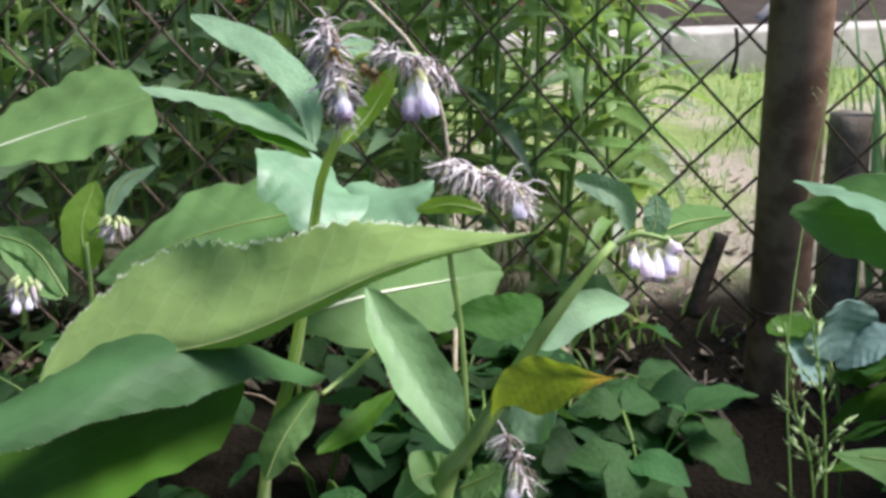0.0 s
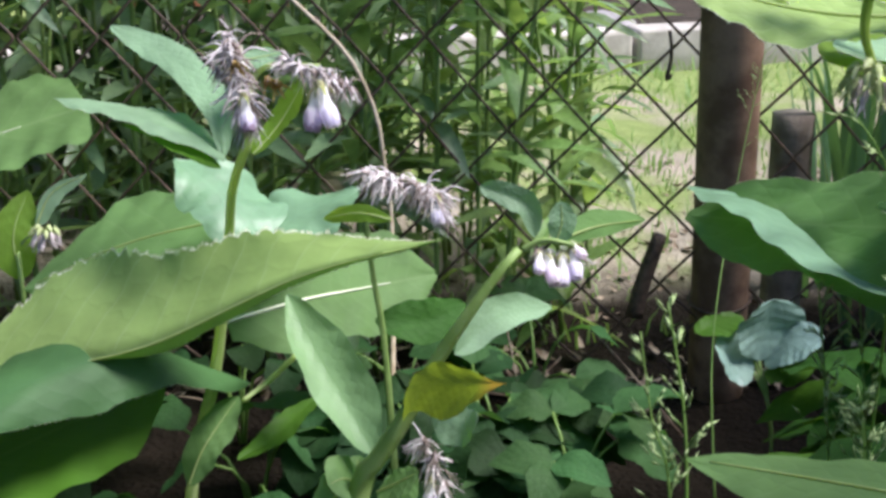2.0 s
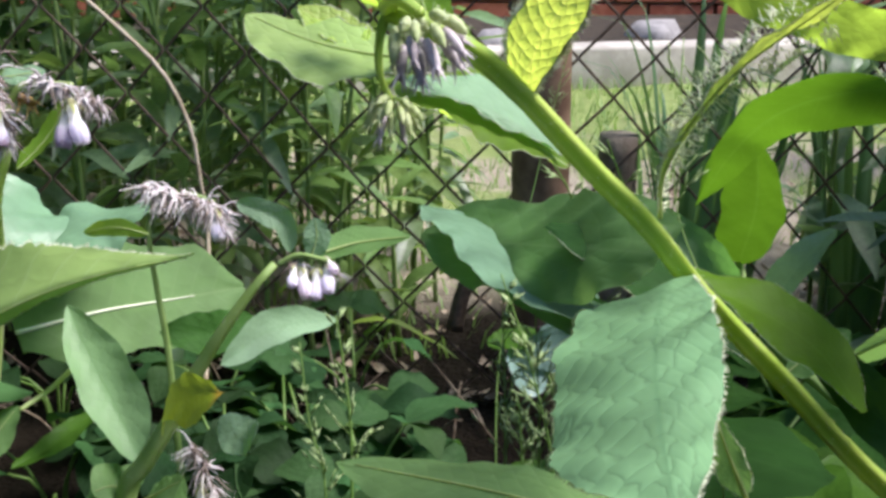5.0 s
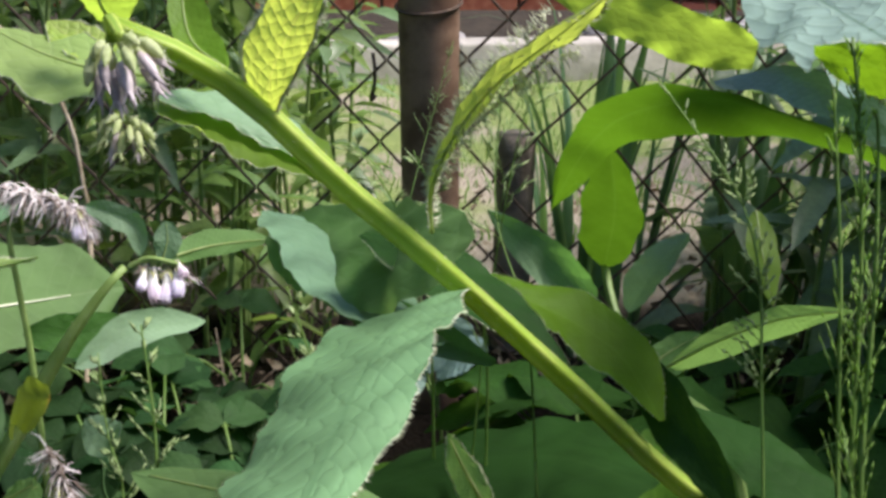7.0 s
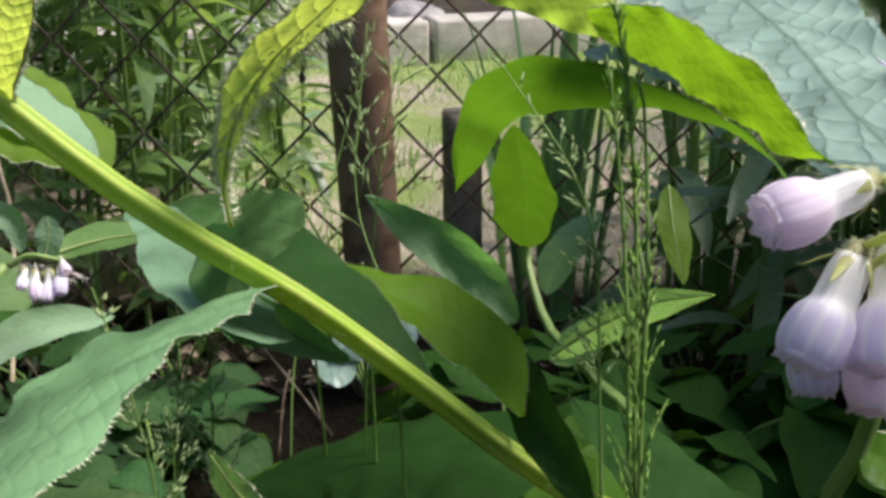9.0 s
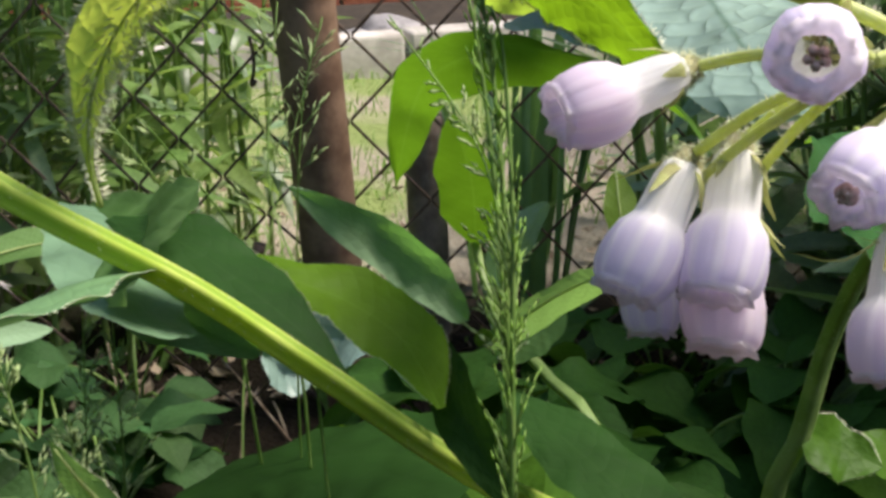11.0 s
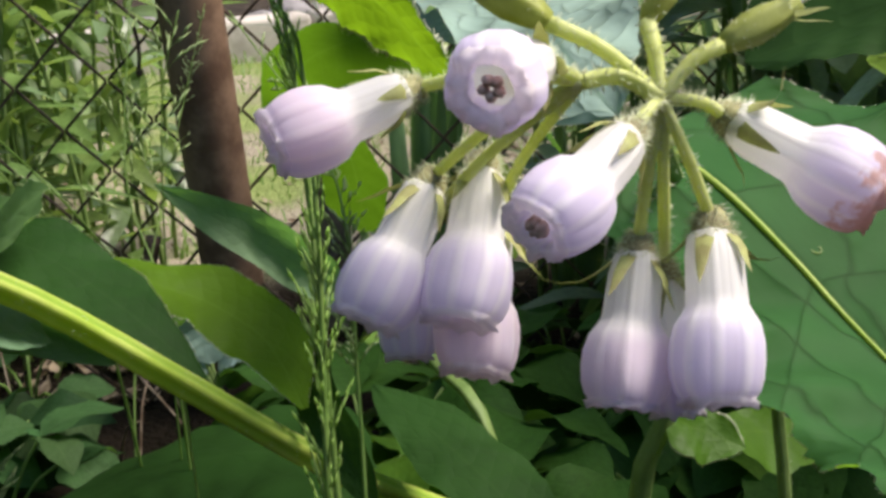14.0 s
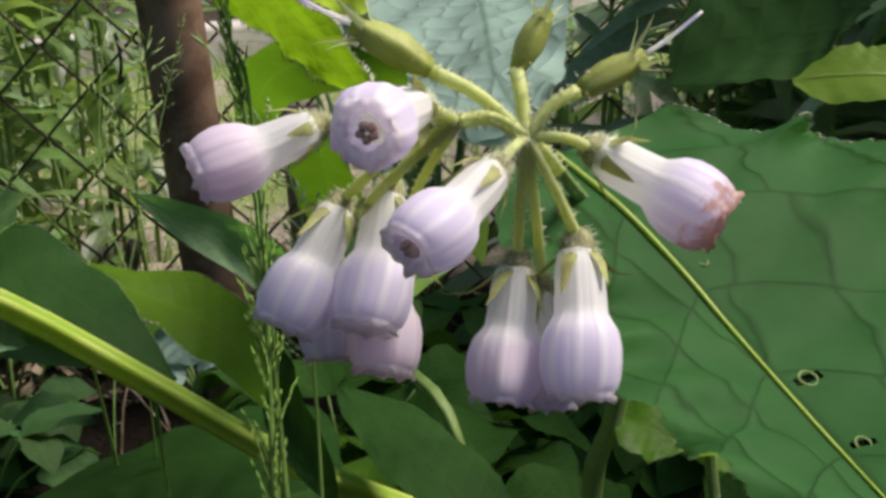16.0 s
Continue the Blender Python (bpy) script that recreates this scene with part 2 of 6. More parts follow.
ridged(M_STEM_LIT, (0.20, 0.36, 0.04))
ridged(M_STEM_PALE, (0.30, 0.42, 0.12))
M_CALYX = plain_mat("calyx_green", (0.26, 0.24, 0.10), (0.46, 0.50, 0.18), 0.6, 300, 0.5, 0.0004, through=0.2, glow=(0.4, 0.45, 0.1))
M_BUD = plain_mat("hairy_bud", (0.40, 0.48, 0.20), (0.60, 0.65, 0.36), 0.6, 300, 0.5, 0.0004, through=0.3, glow=(0.6, 0.66, 0.25))
M_CALYX_RUST = plain_mat("rusty_calyx", (0.34, 0.18, 0.06), (0.52, 0.42, 0.14), 0.65, 300, 0.5, 0.0004, through=0.25, glow=(0.6, 0.4, 0.1))
M_POD = plain_mat("yellow_green_pod", (0.34, 0.38, 0.08), (0.50, 0.55, 0.16), 0.5, 260, 0.3, 0.0003, through=0.3, glow=(0.55, 0.62, 0.12))
M_CALYX_DARK = plain_mat("calyx_brown", (0.22, 0.20, 0.10), (0.36, 0.35, 0.16), 0.65, 300, 0.5, 0.0004)
M_DRY = plain_mat("dry_petals", (0.62, 0.54, 0.54), (0.93, 0.89, 0.87), 0.75, 200, 0.5, 0.0005, through=0.2, glow=(0.5, 0.4, 0.4))
M_DRY_MAUVE = plain_mat("wilted_mauve_petals", (0.48, 0.41, 0.42), (0.70, 0.62, 0.64), 0.75, 200, 0.5, 0.0005, through=0.2, glow=(0.5, 0.4, 0.45))
M_DRY_DARK = plain_mat("withered_calyx", (0.20, 0.15, 0.12), (0.38, 0.30, 0.27), 0.8, 200, 0.5, 0.0005)
M_HAIR = plain_mat("pale_bristle", (0.72, 0.76, 0.55), (0.85, 0.87, 0.68), 0.5, 50, 0.0, through=0.4, glow=(0.8, 0.85, 0.5))
M_WEED = leaf_mat("weed_leaf", (0.19, 0.285, 0.145), (0.24, 0.33, 0.16), (0.24, 0.40, 0.09), veins=0.3, quilt=0.3, rough=0.36, vary=0.5, spec=0.75)
# Darkened copy of the weed leaf; the shade between weeds is in its colour.
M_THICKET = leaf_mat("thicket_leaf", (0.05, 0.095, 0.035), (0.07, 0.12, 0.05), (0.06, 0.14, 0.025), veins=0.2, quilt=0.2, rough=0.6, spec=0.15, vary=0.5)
# Sunlit copy of the weed leaf, with the light in its colours.
M_WEED_LIT = leaf_mat("weed_leaf_lit", (0.19, 0.30, 0.09), (0.27, 0.38, 0.14), (0.38, 0.56, 0.10), veins=0.3, quilt=0.3, rough=0.45, vary=0.5)
# Low leaves: colours kept very dark to stand in for shade from above.
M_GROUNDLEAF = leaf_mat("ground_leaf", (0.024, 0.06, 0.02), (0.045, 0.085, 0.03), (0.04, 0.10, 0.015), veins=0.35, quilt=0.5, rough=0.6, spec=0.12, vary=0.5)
M_GROUNDLEAF_MID = leaf_mat("ground_leaf_mid", (0.056, 0.128, 0.042), (0.11, 0.19, 0.08), (0.09, 0.22, 0.03), veins=0.35, quilt=0.5, rough=0.6, spec=0.12, vary=0.5)
M_IRIS = leaf_mat("blade_leaf", (0.11, 0.21, 0.11), (0.15, 0.27, 0.13), (0.16, 0.32, 0.07), veins=0.15, quilt=0.1, rough=0.4, vary=0.5)
M_GRASS = plain_mat("grass_blade", (0.13, 0.24, 0.05), (0.22, 0.34, 0.09), 0.5, 40, 0.1, through=0.35, glow=(0.25, 0.42, 0.07))
M_SEED = plain_mat("grass_seed", (0.30, 0.42, 0.16), (0.44, 0.54, 0.27), 0.6, 400, 0.2, through=0.3, glow=(0.45, 0.55, 0.2))
M_SEED_GREEN = plain_mat("green_spikelet", (0.30, 0.50, 0.12), (0.42, 0.60, 0.20), 0.6, 400, 0.2, through=0.5, glow=(0.5, 0.72, 0.14))
M_STRAW = plain_mat("dry_twig", (0.36, 0.28, 0.19), (0.55, 0.46, 0.35), 0.7, 90, 0.4)
M_LITTER = plain_mat("leaf_litter", (0.14, 0.095, 0.06), (0.36, 0.29, 0.21), 0.8, 60, 0.4, contrast=(0.4, 0.6))
M_WIRE = plain_mat("rusty_wire", (0.06, 0.042, 0.032), (0.15, 0.10, 0.07), 0.65, 160, 0.5, metal=0.3)
M_POST = plain_mat("rusty_pipe", (0.15, 0.085, 0.055), (0.33, 0.21, 0.14), 0.6, 34, 0.5, 0.0008, metal=0.1)
M_WOOD = plain_mat("weathered_wood", (0.17, 0.13, 0.10), (0.30, 0.25, 0.20), 0.85, 45, 0.8, 0.002)
M_SOIL = plain_mat("dark_soil", (0.022, 0.016, 0.011), (0.06, 0.045, 0.03), 0.95, 30, 1.0, 0.01)
M_KERB = plain_mat("pale_concrete", (0.38, 0.35, 0.31), (0.56, 0.52, 0.47), 0.85, 14, 0.6, 0.003)
M_BRICK = plain_mat("red_brick", (0.30, 0.08, 0.05), (0.42, 0.14, 0.09), 0.85, 30, 0.6, 0.002)
M_GREYSTONE = plain_mat("grey_stone", (0.20, 0.19, 0.19), (0.36, 0.34, 0.34), 0.85, 20, 0.6, 0.003)
M_HEDGE = plain_mat("hedge_leaves", (0.03, 0.07, 0.02), (0.07, 0.14, 0.04), 0.8, 40, 1.0, 0.02)


def ground_mat():
    m, nt, p = nodes_of("garden_ground")
    co = nt.nodes.new("ShaderNodeNewGeometry").outputs["Position"]
    sep = nt.nodes.new("ShaderNodeSeparateXYZ")
    nt.links.new(co, sep.inputs[0])
    n0 = noise_of(nt, 2.3, 4, co)
    n1 = noise_of(nt, 26, 5, co)
    n2 = noise_of(nt, 160, 3, co)
    # darker than wet soil: the shade under the leaves is in the colour
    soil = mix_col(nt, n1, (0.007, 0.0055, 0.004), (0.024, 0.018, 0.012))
    lawn = mix_col(nt, n1, (0.15, 0.20, 0.065), (0.30, 0.36, 0.13))
    bare = mix_col(nt, n2, (0.24, 0.19, 0.14), (0.50, 0.45, 0.36))
    lawn = mix_col(nt, ramp(nt, math_node(nt, "SUBTRACT", n0, math_node(nt, "MULTIPLY", math_node(nt, "SUBTRACT", sep.outputs[1], 1.8), 0.16)), [(0.40, 0.0), (0.54, 1.0)]), lawn, bare)
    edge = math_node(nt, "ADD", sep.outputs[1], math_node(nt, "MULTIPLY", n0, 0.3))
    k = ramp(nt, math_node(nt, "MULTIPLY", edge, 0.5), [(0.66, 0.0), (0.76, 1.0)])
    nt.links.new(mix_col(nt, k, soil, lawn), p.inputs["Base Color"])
    p.inputs["Roughness"].default_value = 0.95
    p.inputs["Specular IOR Level"].default_value = 0.08
    add_bump(nt, (p,), math_node(nt, "ADD", n1, n2), 0.9, 0.012)
    return m


M_GROUND = ground_mat()


def petal_mat(name="comfrey_petal", wilt=None):
    """White tube that turns lavender on the swollen bell, with fine stripes along it."""
    m, nt, p = nodes_of(name)
    uv = nt.nodes.new("ShaderNodeUVMap").outputs[0]
    sep = nt.nodes.new("ShaderNodeSeparateXYZ")
    nt.links.new(uv, sep.inputs[0])
    n = noise_of(nt, 130, 3)
    stripe = math_node(nt, "SINE", math_node(nt, "MULTIPLY", sep.outputs[0], 2 * math.pi * 10))
    stripe = ramp(nt, math_node(nt, "ADD", math_node(nt, "MULTIPLY", stripe, 0.5), math_node(nt, "MULTIPLY", n, 0.5)), [(0.1, 0.0), (1.0, 1.0)])
    v = math_node(nt, "ADD", sep.outputs[1], math_node(nt, "MULTIPLY", math_node(nt, "SUBTRACT", n, 0.5), 0.22))
    oi = nt.nodes.new("ShaderNodeObjectInfo").outputs["Random"]
    lil = mix_col(nt, stripe, (0.86, 0.80, 0.95), (0.97, 0.94, 0.99))
    lil = mix_col(nt, ramp(nt, math_node(nt, "ADD", math_node(nt, "MULTIPLY", oi, 0.4), math_node(nt, "MULTIPLY", n, 0.6)), [(0.5, 0.0), (0.72, 0.75)]), lil, (0.93, 0.80, 0.88))
    c = mix_col(nt, ramp(nt, v, [(0.42, 0.0), (0.66, 1.0)]), (0.98, 0.97, 0.94), lil)
    c = mix_col(nt, ramp(nt, v, [(0.93, 0.0), (1.0, 0.8)]), c, (0.90, 0.84, 0.84))
    if wilt:
        spot = ramp(nt, math_node(nt, "ADD", math_node(nt, "MULTIPLY", sep.outputs[1], 0.75), math_node(nt, "MULTIPLY", noise_of(nt, 420, 3), 0.5)), [(0.86, 0.0), (0.96, 0.8)])
        c = mix_col(nt, spot, c, wilt)
    nt.links.new(c, p.inputs["Base Color"])
    p.inputs["Roughness"].default_value = 0.45
    tr = nt.nodes.new("ShaderNodeBsdfTranslucent")
    nt.links.new(c, tr.inputs["Color"])
    mx = nt.nodes.new("ShaderNodeMixShader")
    mx.inputs[0].default_value = 0.55
    nt.links.new(p.outputs[0], mx.inputs[1])
    nt.links.new(tr.outputs[0], mx.inputs[2])
    nt.links.new(mx.outputs[0], nt.nodes["Material Output"].inputs["Surface"])
    add_bump(nt, (p, tr), math_node(nt, "ADD", stripe, n), 0.35, 0.0004)
    return m


M_PETAL = petal_mat()
M_PETAL_WILT = petal_mat("comfrey_petal_wilting", (0.60, 0.33, 0.25))
M_PETAL_MAUVE = petal_mat("comfrey_petal_fading", (0.50, 0.34, 0.46))
M_ANTHER = plain_mat("brown_anther", (0.60, 0.36, 0.27), (0.80, 0.62, 0.52), 0.7, 400, 0.4, 0.0004)


# ---- building blocks ----
def V(*a):
    return Vector(a[0]) if len(a) == 1 else Vector(a)


def mesh_of(name, verts, faces, uvs=None, smooth=True):
    me = bpy.data.meshes.new(name)
    me.from_pydata([tuple(q) for q in verts], [], faces)
    if uvs is not None:
        lay = me.uv_layers.new(name="UVMap")
        idx = np.empty(len(me.loops), dtype=np.int32)
        me.loops.foreach_get("vertex_index", idx)
        lay.data.foreach_set("uv", np.asarray(uvs, dtype=np.float32)[idx].ravel())
    if smooth:
        me.polygons.foreach_set("use_smooth", [True] * len(me.polygons))
    me.update()
    return me


def root_of(ob):
    while ob.parent:
        ob = ob.parent
    return ob


def part(name, geo, material, parent, label=""):
    """One mesh object under a thing or a part; geo is (verts, faces, uvs) in world places, or a ready mesh."""
    if isinstance(geo, tuple):
        off = root_of(parent).location
        me = mesh_of(name, [V(q) - off for q in geo[0]], geo[1], geo[2] if len(geo) > 2 else None)
    else:
        me = geo
    if material and not me.materials:
        me.materials.append(material)
    ob = new(name, me)
    ob.parent = parent
    return tagged(ob, label)


def thing(name, base, label, category, group="", kind=""):
    ob = new(name)
    ob.empty_display_size = 0.02
    ob.location = base
    return tagged(ob, label, category, group, kind)


def spline(pts, n):
    """n + 1 places on a smooth curve through pts."""
    p = [V(q) for q in pts]
    if len(p) == 2:
        return [p[0].lerp(p[1], k / n) for k in range(n + 1)]
    ext = [p[0] * 2 - p[1]] + p + [p[-1] * 2 - p[-2]]
    leng = [(p[k + 1] - p[k]).length for k in range(len(p) - 1)]
    tot = sum(leng)
    out = []
    for k in range(n + 1):
        d = tot * k / n
        i = 0
        while i < len(leng) - 1 and d > leng[i]:
            d -= leng[i]
            i += 1
        t = min(1.0, d / max(leng[i], 1e-9))
        a, b, c, e = ext[i:i + 4]
        out.append(0.5 * (2 * b + (c - a) * t + (2 * a - 5 * b + 4 * c - e) * t * t + (3 * b - a - 3 * c + e) * t ** 3))
    return out


def tube_geo(pts, r0, r1, n=14, sides=8, ridges=0.0, caps=True):
    c = spline(pts, n)
    verts, faces, uvs = [], [], []
    up = V(0.31, 0.52, 0.8)
    for k, q in enumerate(c):
        tan = (c[min(k + 1, n)] - c[max(k - 1, 0)]).normalized()
        a = tan.cross(up).normalized()
        b = tan.cross(a)
        r = r0 + (r1 - r0) * k / n
        for j in range(sides):
            w = 2 * math.pi * j / sides
            rr = r * (1 + ridges * math.cos(w * 4))
            verts.append(q + (a * math.cos(w) + b * math.sin(w)) * rr)
            uvs.append((j / sides, k / n))
    for k in range(n):
        for j in range(sides):
            j2 = (j + 1) % sides
            faces.append((k * sides + j, k * sides + j2, (k + 1) * sides + j2, (k + 1) * sides + j))
    if caps:
        faces.append(tuple(range(sides))[::-1])
        faces.append(tuple(n * sides + j for j in range(sides)))
    return verts, faces, uvs


def join_geo(*gs):
    verts, faces, uvs = [], [], []
    for g in gs:
        o = len(verts)
        verts += list(g[0])
        faces += [tuple(i + o for i in f) for f in g[1]]
        uvs += list(g[2]) if len(g) > 2 and g[2] is not None else [(0, 0)] * len(g[0])
    return verts, faces, uvs


def leaf_shape(s, peak, point=1.0):
    a = 0.62
    b = a * (1 - peak) / peak * point
    top = (a / (a + b)) ** a * (b / (a + b)) ** b
    return (max(s, 0) ** a) * (max(1 - s, 0) ** b) / top


def eased(steps, s):
    """The value at s, 0 to 1, between even steps."""
    d = s * (len(steps) - 1)
    i = min(int(d), len(steps) - 2)
    f = d - i
    p = [steps[max(0, min(len(steps) - 1, i + k))] for k in (-1, 0, 1, 2)]
    return max(0.0, 0.5 * (2 * p[1] + (p[2] - p[0]) * f + (2 * p[0] - 5 * p[1] + 4 * p[2] - p[3]) * f * f + (3 * p[1] - p[0] - 3 * p[2] + p[3]) * f ** 3))


def blade_geo(pts, lat1, lat2, peak=0.38, wave=0.10, nu=5, nv=30, cup=0.0, seed=0, teeth=0.02, point=1.0, frill=0.0, w1=None, w2=None):
    """A leaf blade along a midrib through pts; lat1, lat2: from the midrib to its two edges where it is widest; w1, w2: shares of that width at even steps from base to tip."""
    rnd = random.Random(seed)
    ph = [rnd.uniform(0, 6.28) for _ in range(6)]
    c = spline(pts, nv)
    lat1, lat2 = V(lat1), V(lat2)
    half = (lat1.length + lat2.length) / 2
    leng = sum((c[k + 1] - c[k]).length for k in range(nv))
    tans = [(c[min(k + 1, nv)] - c[max(k - 1, 0)]).normalized() for k in range(nv + 1)]
    k0 = int(nv * 0.5)
    sides = {k0: (lat1 - tans[k0] * lat1.dot(tans[k0]), lat2 - tans[k0] * lat2.dot(tans[k0]))}
    for k in list(range(k0 + 1, nv + 1)) + list(range(k0 - 1, -1, -1)):
        j = k - 1 if k > k0 else k + 1
        rq = tans[j].rotation_difference(tans[k])
        sides[k] = (rq @ sides[j][0], rq @ sides[j][1])
    verts, faces, uvs = [], [], []
    for k, q in enumerate(c):
        s = k / nv
        tan = tans[k]
        l1, l2 = sides[k]
        nor = tan.cross(l1 - l2).normalized()
        wa = max(eased(w1, s) if w1 else leaf_shape(s, peak, point), 0.015)
        wb = max(eased(w2 or w1, s) if w1 else wa, 0.015)
        for i in range(-nu, nu + 1):
            u = i / nu
            lat, w = (l1, wa) if u >= 0 else (l2, wb)
            edge = abs(u) ** 3
            ww = w * (1 + edge * (teeth * rnd.uniform(-1, 1) + 0.06 * math.sin(s * 17 + ph[0] + (2 if u > 0 else 0))))
            h = cup * u * u * w
            h += wave * abs(u) ** 1.6 * w * math.sin(s * 11 + ph[1] + (1.7 if u > 0 else 0)) * 0.7
            h += frill * abs(u) ** 2.5 * math.sin(s * 34 + ph[2] + (2.2 if u > 0 else 0))
            h += 0.10 * abs(u) * (1 - abs(u)) * math.sin(s * 7 + ph[3]) + 0.03 * abs(u) * math.sin(s * 40 + 6 * abs(u)) * w
            verts.append(q + lat * (abs(u) * ww) + nor * (h * half))
            uvs.append((u * (0.35 + 0.65 * w), s * leng / half))
    m = 2 * nu + 1
    for k in range(nv):
        for i in range(m - 1):
            faces.append((k * m + i, k * m + i + 1, (k + 1) * m + i + 1, (k + 1) * m + i))
    return verts, faces, uvs


def fringe_geo(blade, nu, nv, length, seed):
    """Short pale bristles along both edges of a blade."""
    rnd = random.Random(seed + 900)
    m = 2 * nu + 1
    verts, faces = [], []
    for k in range(1, nv - 1):
        for i, j in ((0, 1), (m - 1, m - 2)):
            for _ in range(4):
                f = rnd.random()
                e = blade[k * m + i].lerp(blade[(k + 1) * m + i], f)
                q = blade[k * m + j].lerp(blade[(k + 1) * m + j], f)
                out = (e - q).normalized()
                al = (blade[(k + 1) * m + i] - blade[k * m + i]).normalized()
                d = (out + al * rnd.uniform(-0.3, 0.8) + V(rnd.uniform(-1, 1), rnd.uniform(-1, 1), rnd.uniform(-1, 1)) * 0.25).normalized()
                o = len(verts)
                verts += [e + al * length * 0.15, e - al * length * 0.15, e - out * length * 0.1 + al.cross(out) * length * 0.1, e + d * length * rnd.uniform(0.5, 1.2)]
                faces += [(o, o + 1, o + 3), (o + 1, o + 2, o + 3), (o + 2, o, o + 3)]
    return verts, faces


def leaf(plant, pts, lat1, lat2, mat, rib=None, ribmat=None, label="", ribside=0.5, ribend=0.97, fringe=0.0, holes=(), **kw):
    """A leaf of a plant with its raised midrib."""
    g = blade_geo(pts, lat1, lat2, **kw)
    rims = []
    for q, r in holes:
        q = min(g[0], key=lambda e: (e - V(q)).length)
        keep = []
        for f in g[1]:
            c = sum((g[0][i] for i in f), V(0, 0, 0)) / 4
            if (c - q).length > r:
                keep.append(f)
        n = (V(pts[-1]) - V(pts[0])).cross(V(lat1) - V(lat2)).normalized()
        x = n.orthogonal().normalized()
        ring = [q + (x * math.cos(a * 0.524) + n.cross(x) * math.sin(a * 0.524)) * r * (1.03 + 0.06 * math.sin(a * 1.047)) for a in range(13)]
        rims.append(tube_geo(ring, r * 0.13, r * 0.13, 36, 5))
        g = (g[0], keep, g[2])
    ob = part("leaf", g, mat, plant, label)
    for rim in rims:
        part("hole_rim", rim, M_RIB, ob, "brown dried rim of a small hole")
    if fringe:
        part("bristles", fringe_geo(g[0], kw.get("nu", 5), kw.get("nv", 30), fringe, kw.get("seed", 0)), M_HAIR, ob)
    if rib is None:
        rib = {"comfrey_leaf": 0.0008, "comfrey_leaf_pale": 0.0008, "comfrey_leaf_lit": 0.0006, "comfrey_leaf_yellowing": 0.0006}.get(mat.name, 0)
    if rib:
        nv = kw.get("nv", 30)
        c = spline(pts, nv)
        n = (c[-1] - c[0]).cross(V(lat1) - V(lat2)).normalized()
        tow = V(0.27, -0.02, 0.47) - c[nv // 2]
        if n.dot(tow) < 0:
            n = -n
        part("midrib", tube_geo([q + n * rib * ribside for q in c[:int(nv * ribend)]], rib, rib * 0.25, nv, 6), ribmat or M_RIB, ob)
    return ob


def hairs_geo(pts, r0, r1, count, length, seed, thick=0.00008):
    """Fine bristles that stand off a stem."""
    rnd = random.Random(seed)
    n = 60
    c = spline(pts, n)
    verts, faces = [], []
    for _ in range(count):
        k = rnd.randrange(1, n)
        tan = (c[min(k + 1, n)] - c[k - 1]).normalized()
        a = tan.orthogonal().normalized()
        a.rotate(Matrix.Rotation(rnd.uniform(0, 6.283), 3, tan))
        q = c[k] + (c[min(k + 1, n)] - c[k]) * rnd.random()
        r = (r0 + (r1 - r0) * k / n) * 0.97
        d = (a + tan * rnd.uniform(-0.4, 0.4)).normalized()
        w = tan * thick
        b = a.cross(tan) * thick
        e = q + a * r
        o = len(verts)
        verts += [e + w, e - w * 0.5 + b, e - w * 0.5 - b, e + d * length * rnd.uniform(0.5, 1.1)]
        faces += [(o, o + 1, o + 3), (o + 1, o + 2, o + 3), (o + 2, o, o + 3)]
    return verts, faces


def stem(plant, pts, r0, r1, mat=None, n=24, ridges=0.10, hair=0, hair_len=0.0016, name="stem", seed=1):
    ob = part(name, tube_geo(pts, r0, r1, n, 20, ridges), mat or M_STEM, plant)
    if hair:
        part("bristles", hairs_geo(pts, r0, r1, hair, hair_len, seed), M_HAIR, ob)
    return ob


# profile of the corolla: (along, radius), 1 long
BELL = [(0.0, 0.11), (0.05, 0.150), (0.16, 0.172), (0.34, 0.180), (0.45, 0.186), (0.50, 0.215), (0.56, 0.256), (0.66, 0.282), (0.76, 0.286), (0.86, 0.274), (0.93, 0.250), (0.97, 0.218)]


def axes(way):
    z = V(way).normalized()
    x = z.orthogonal().normalized()
    return x, z.cross(x), z


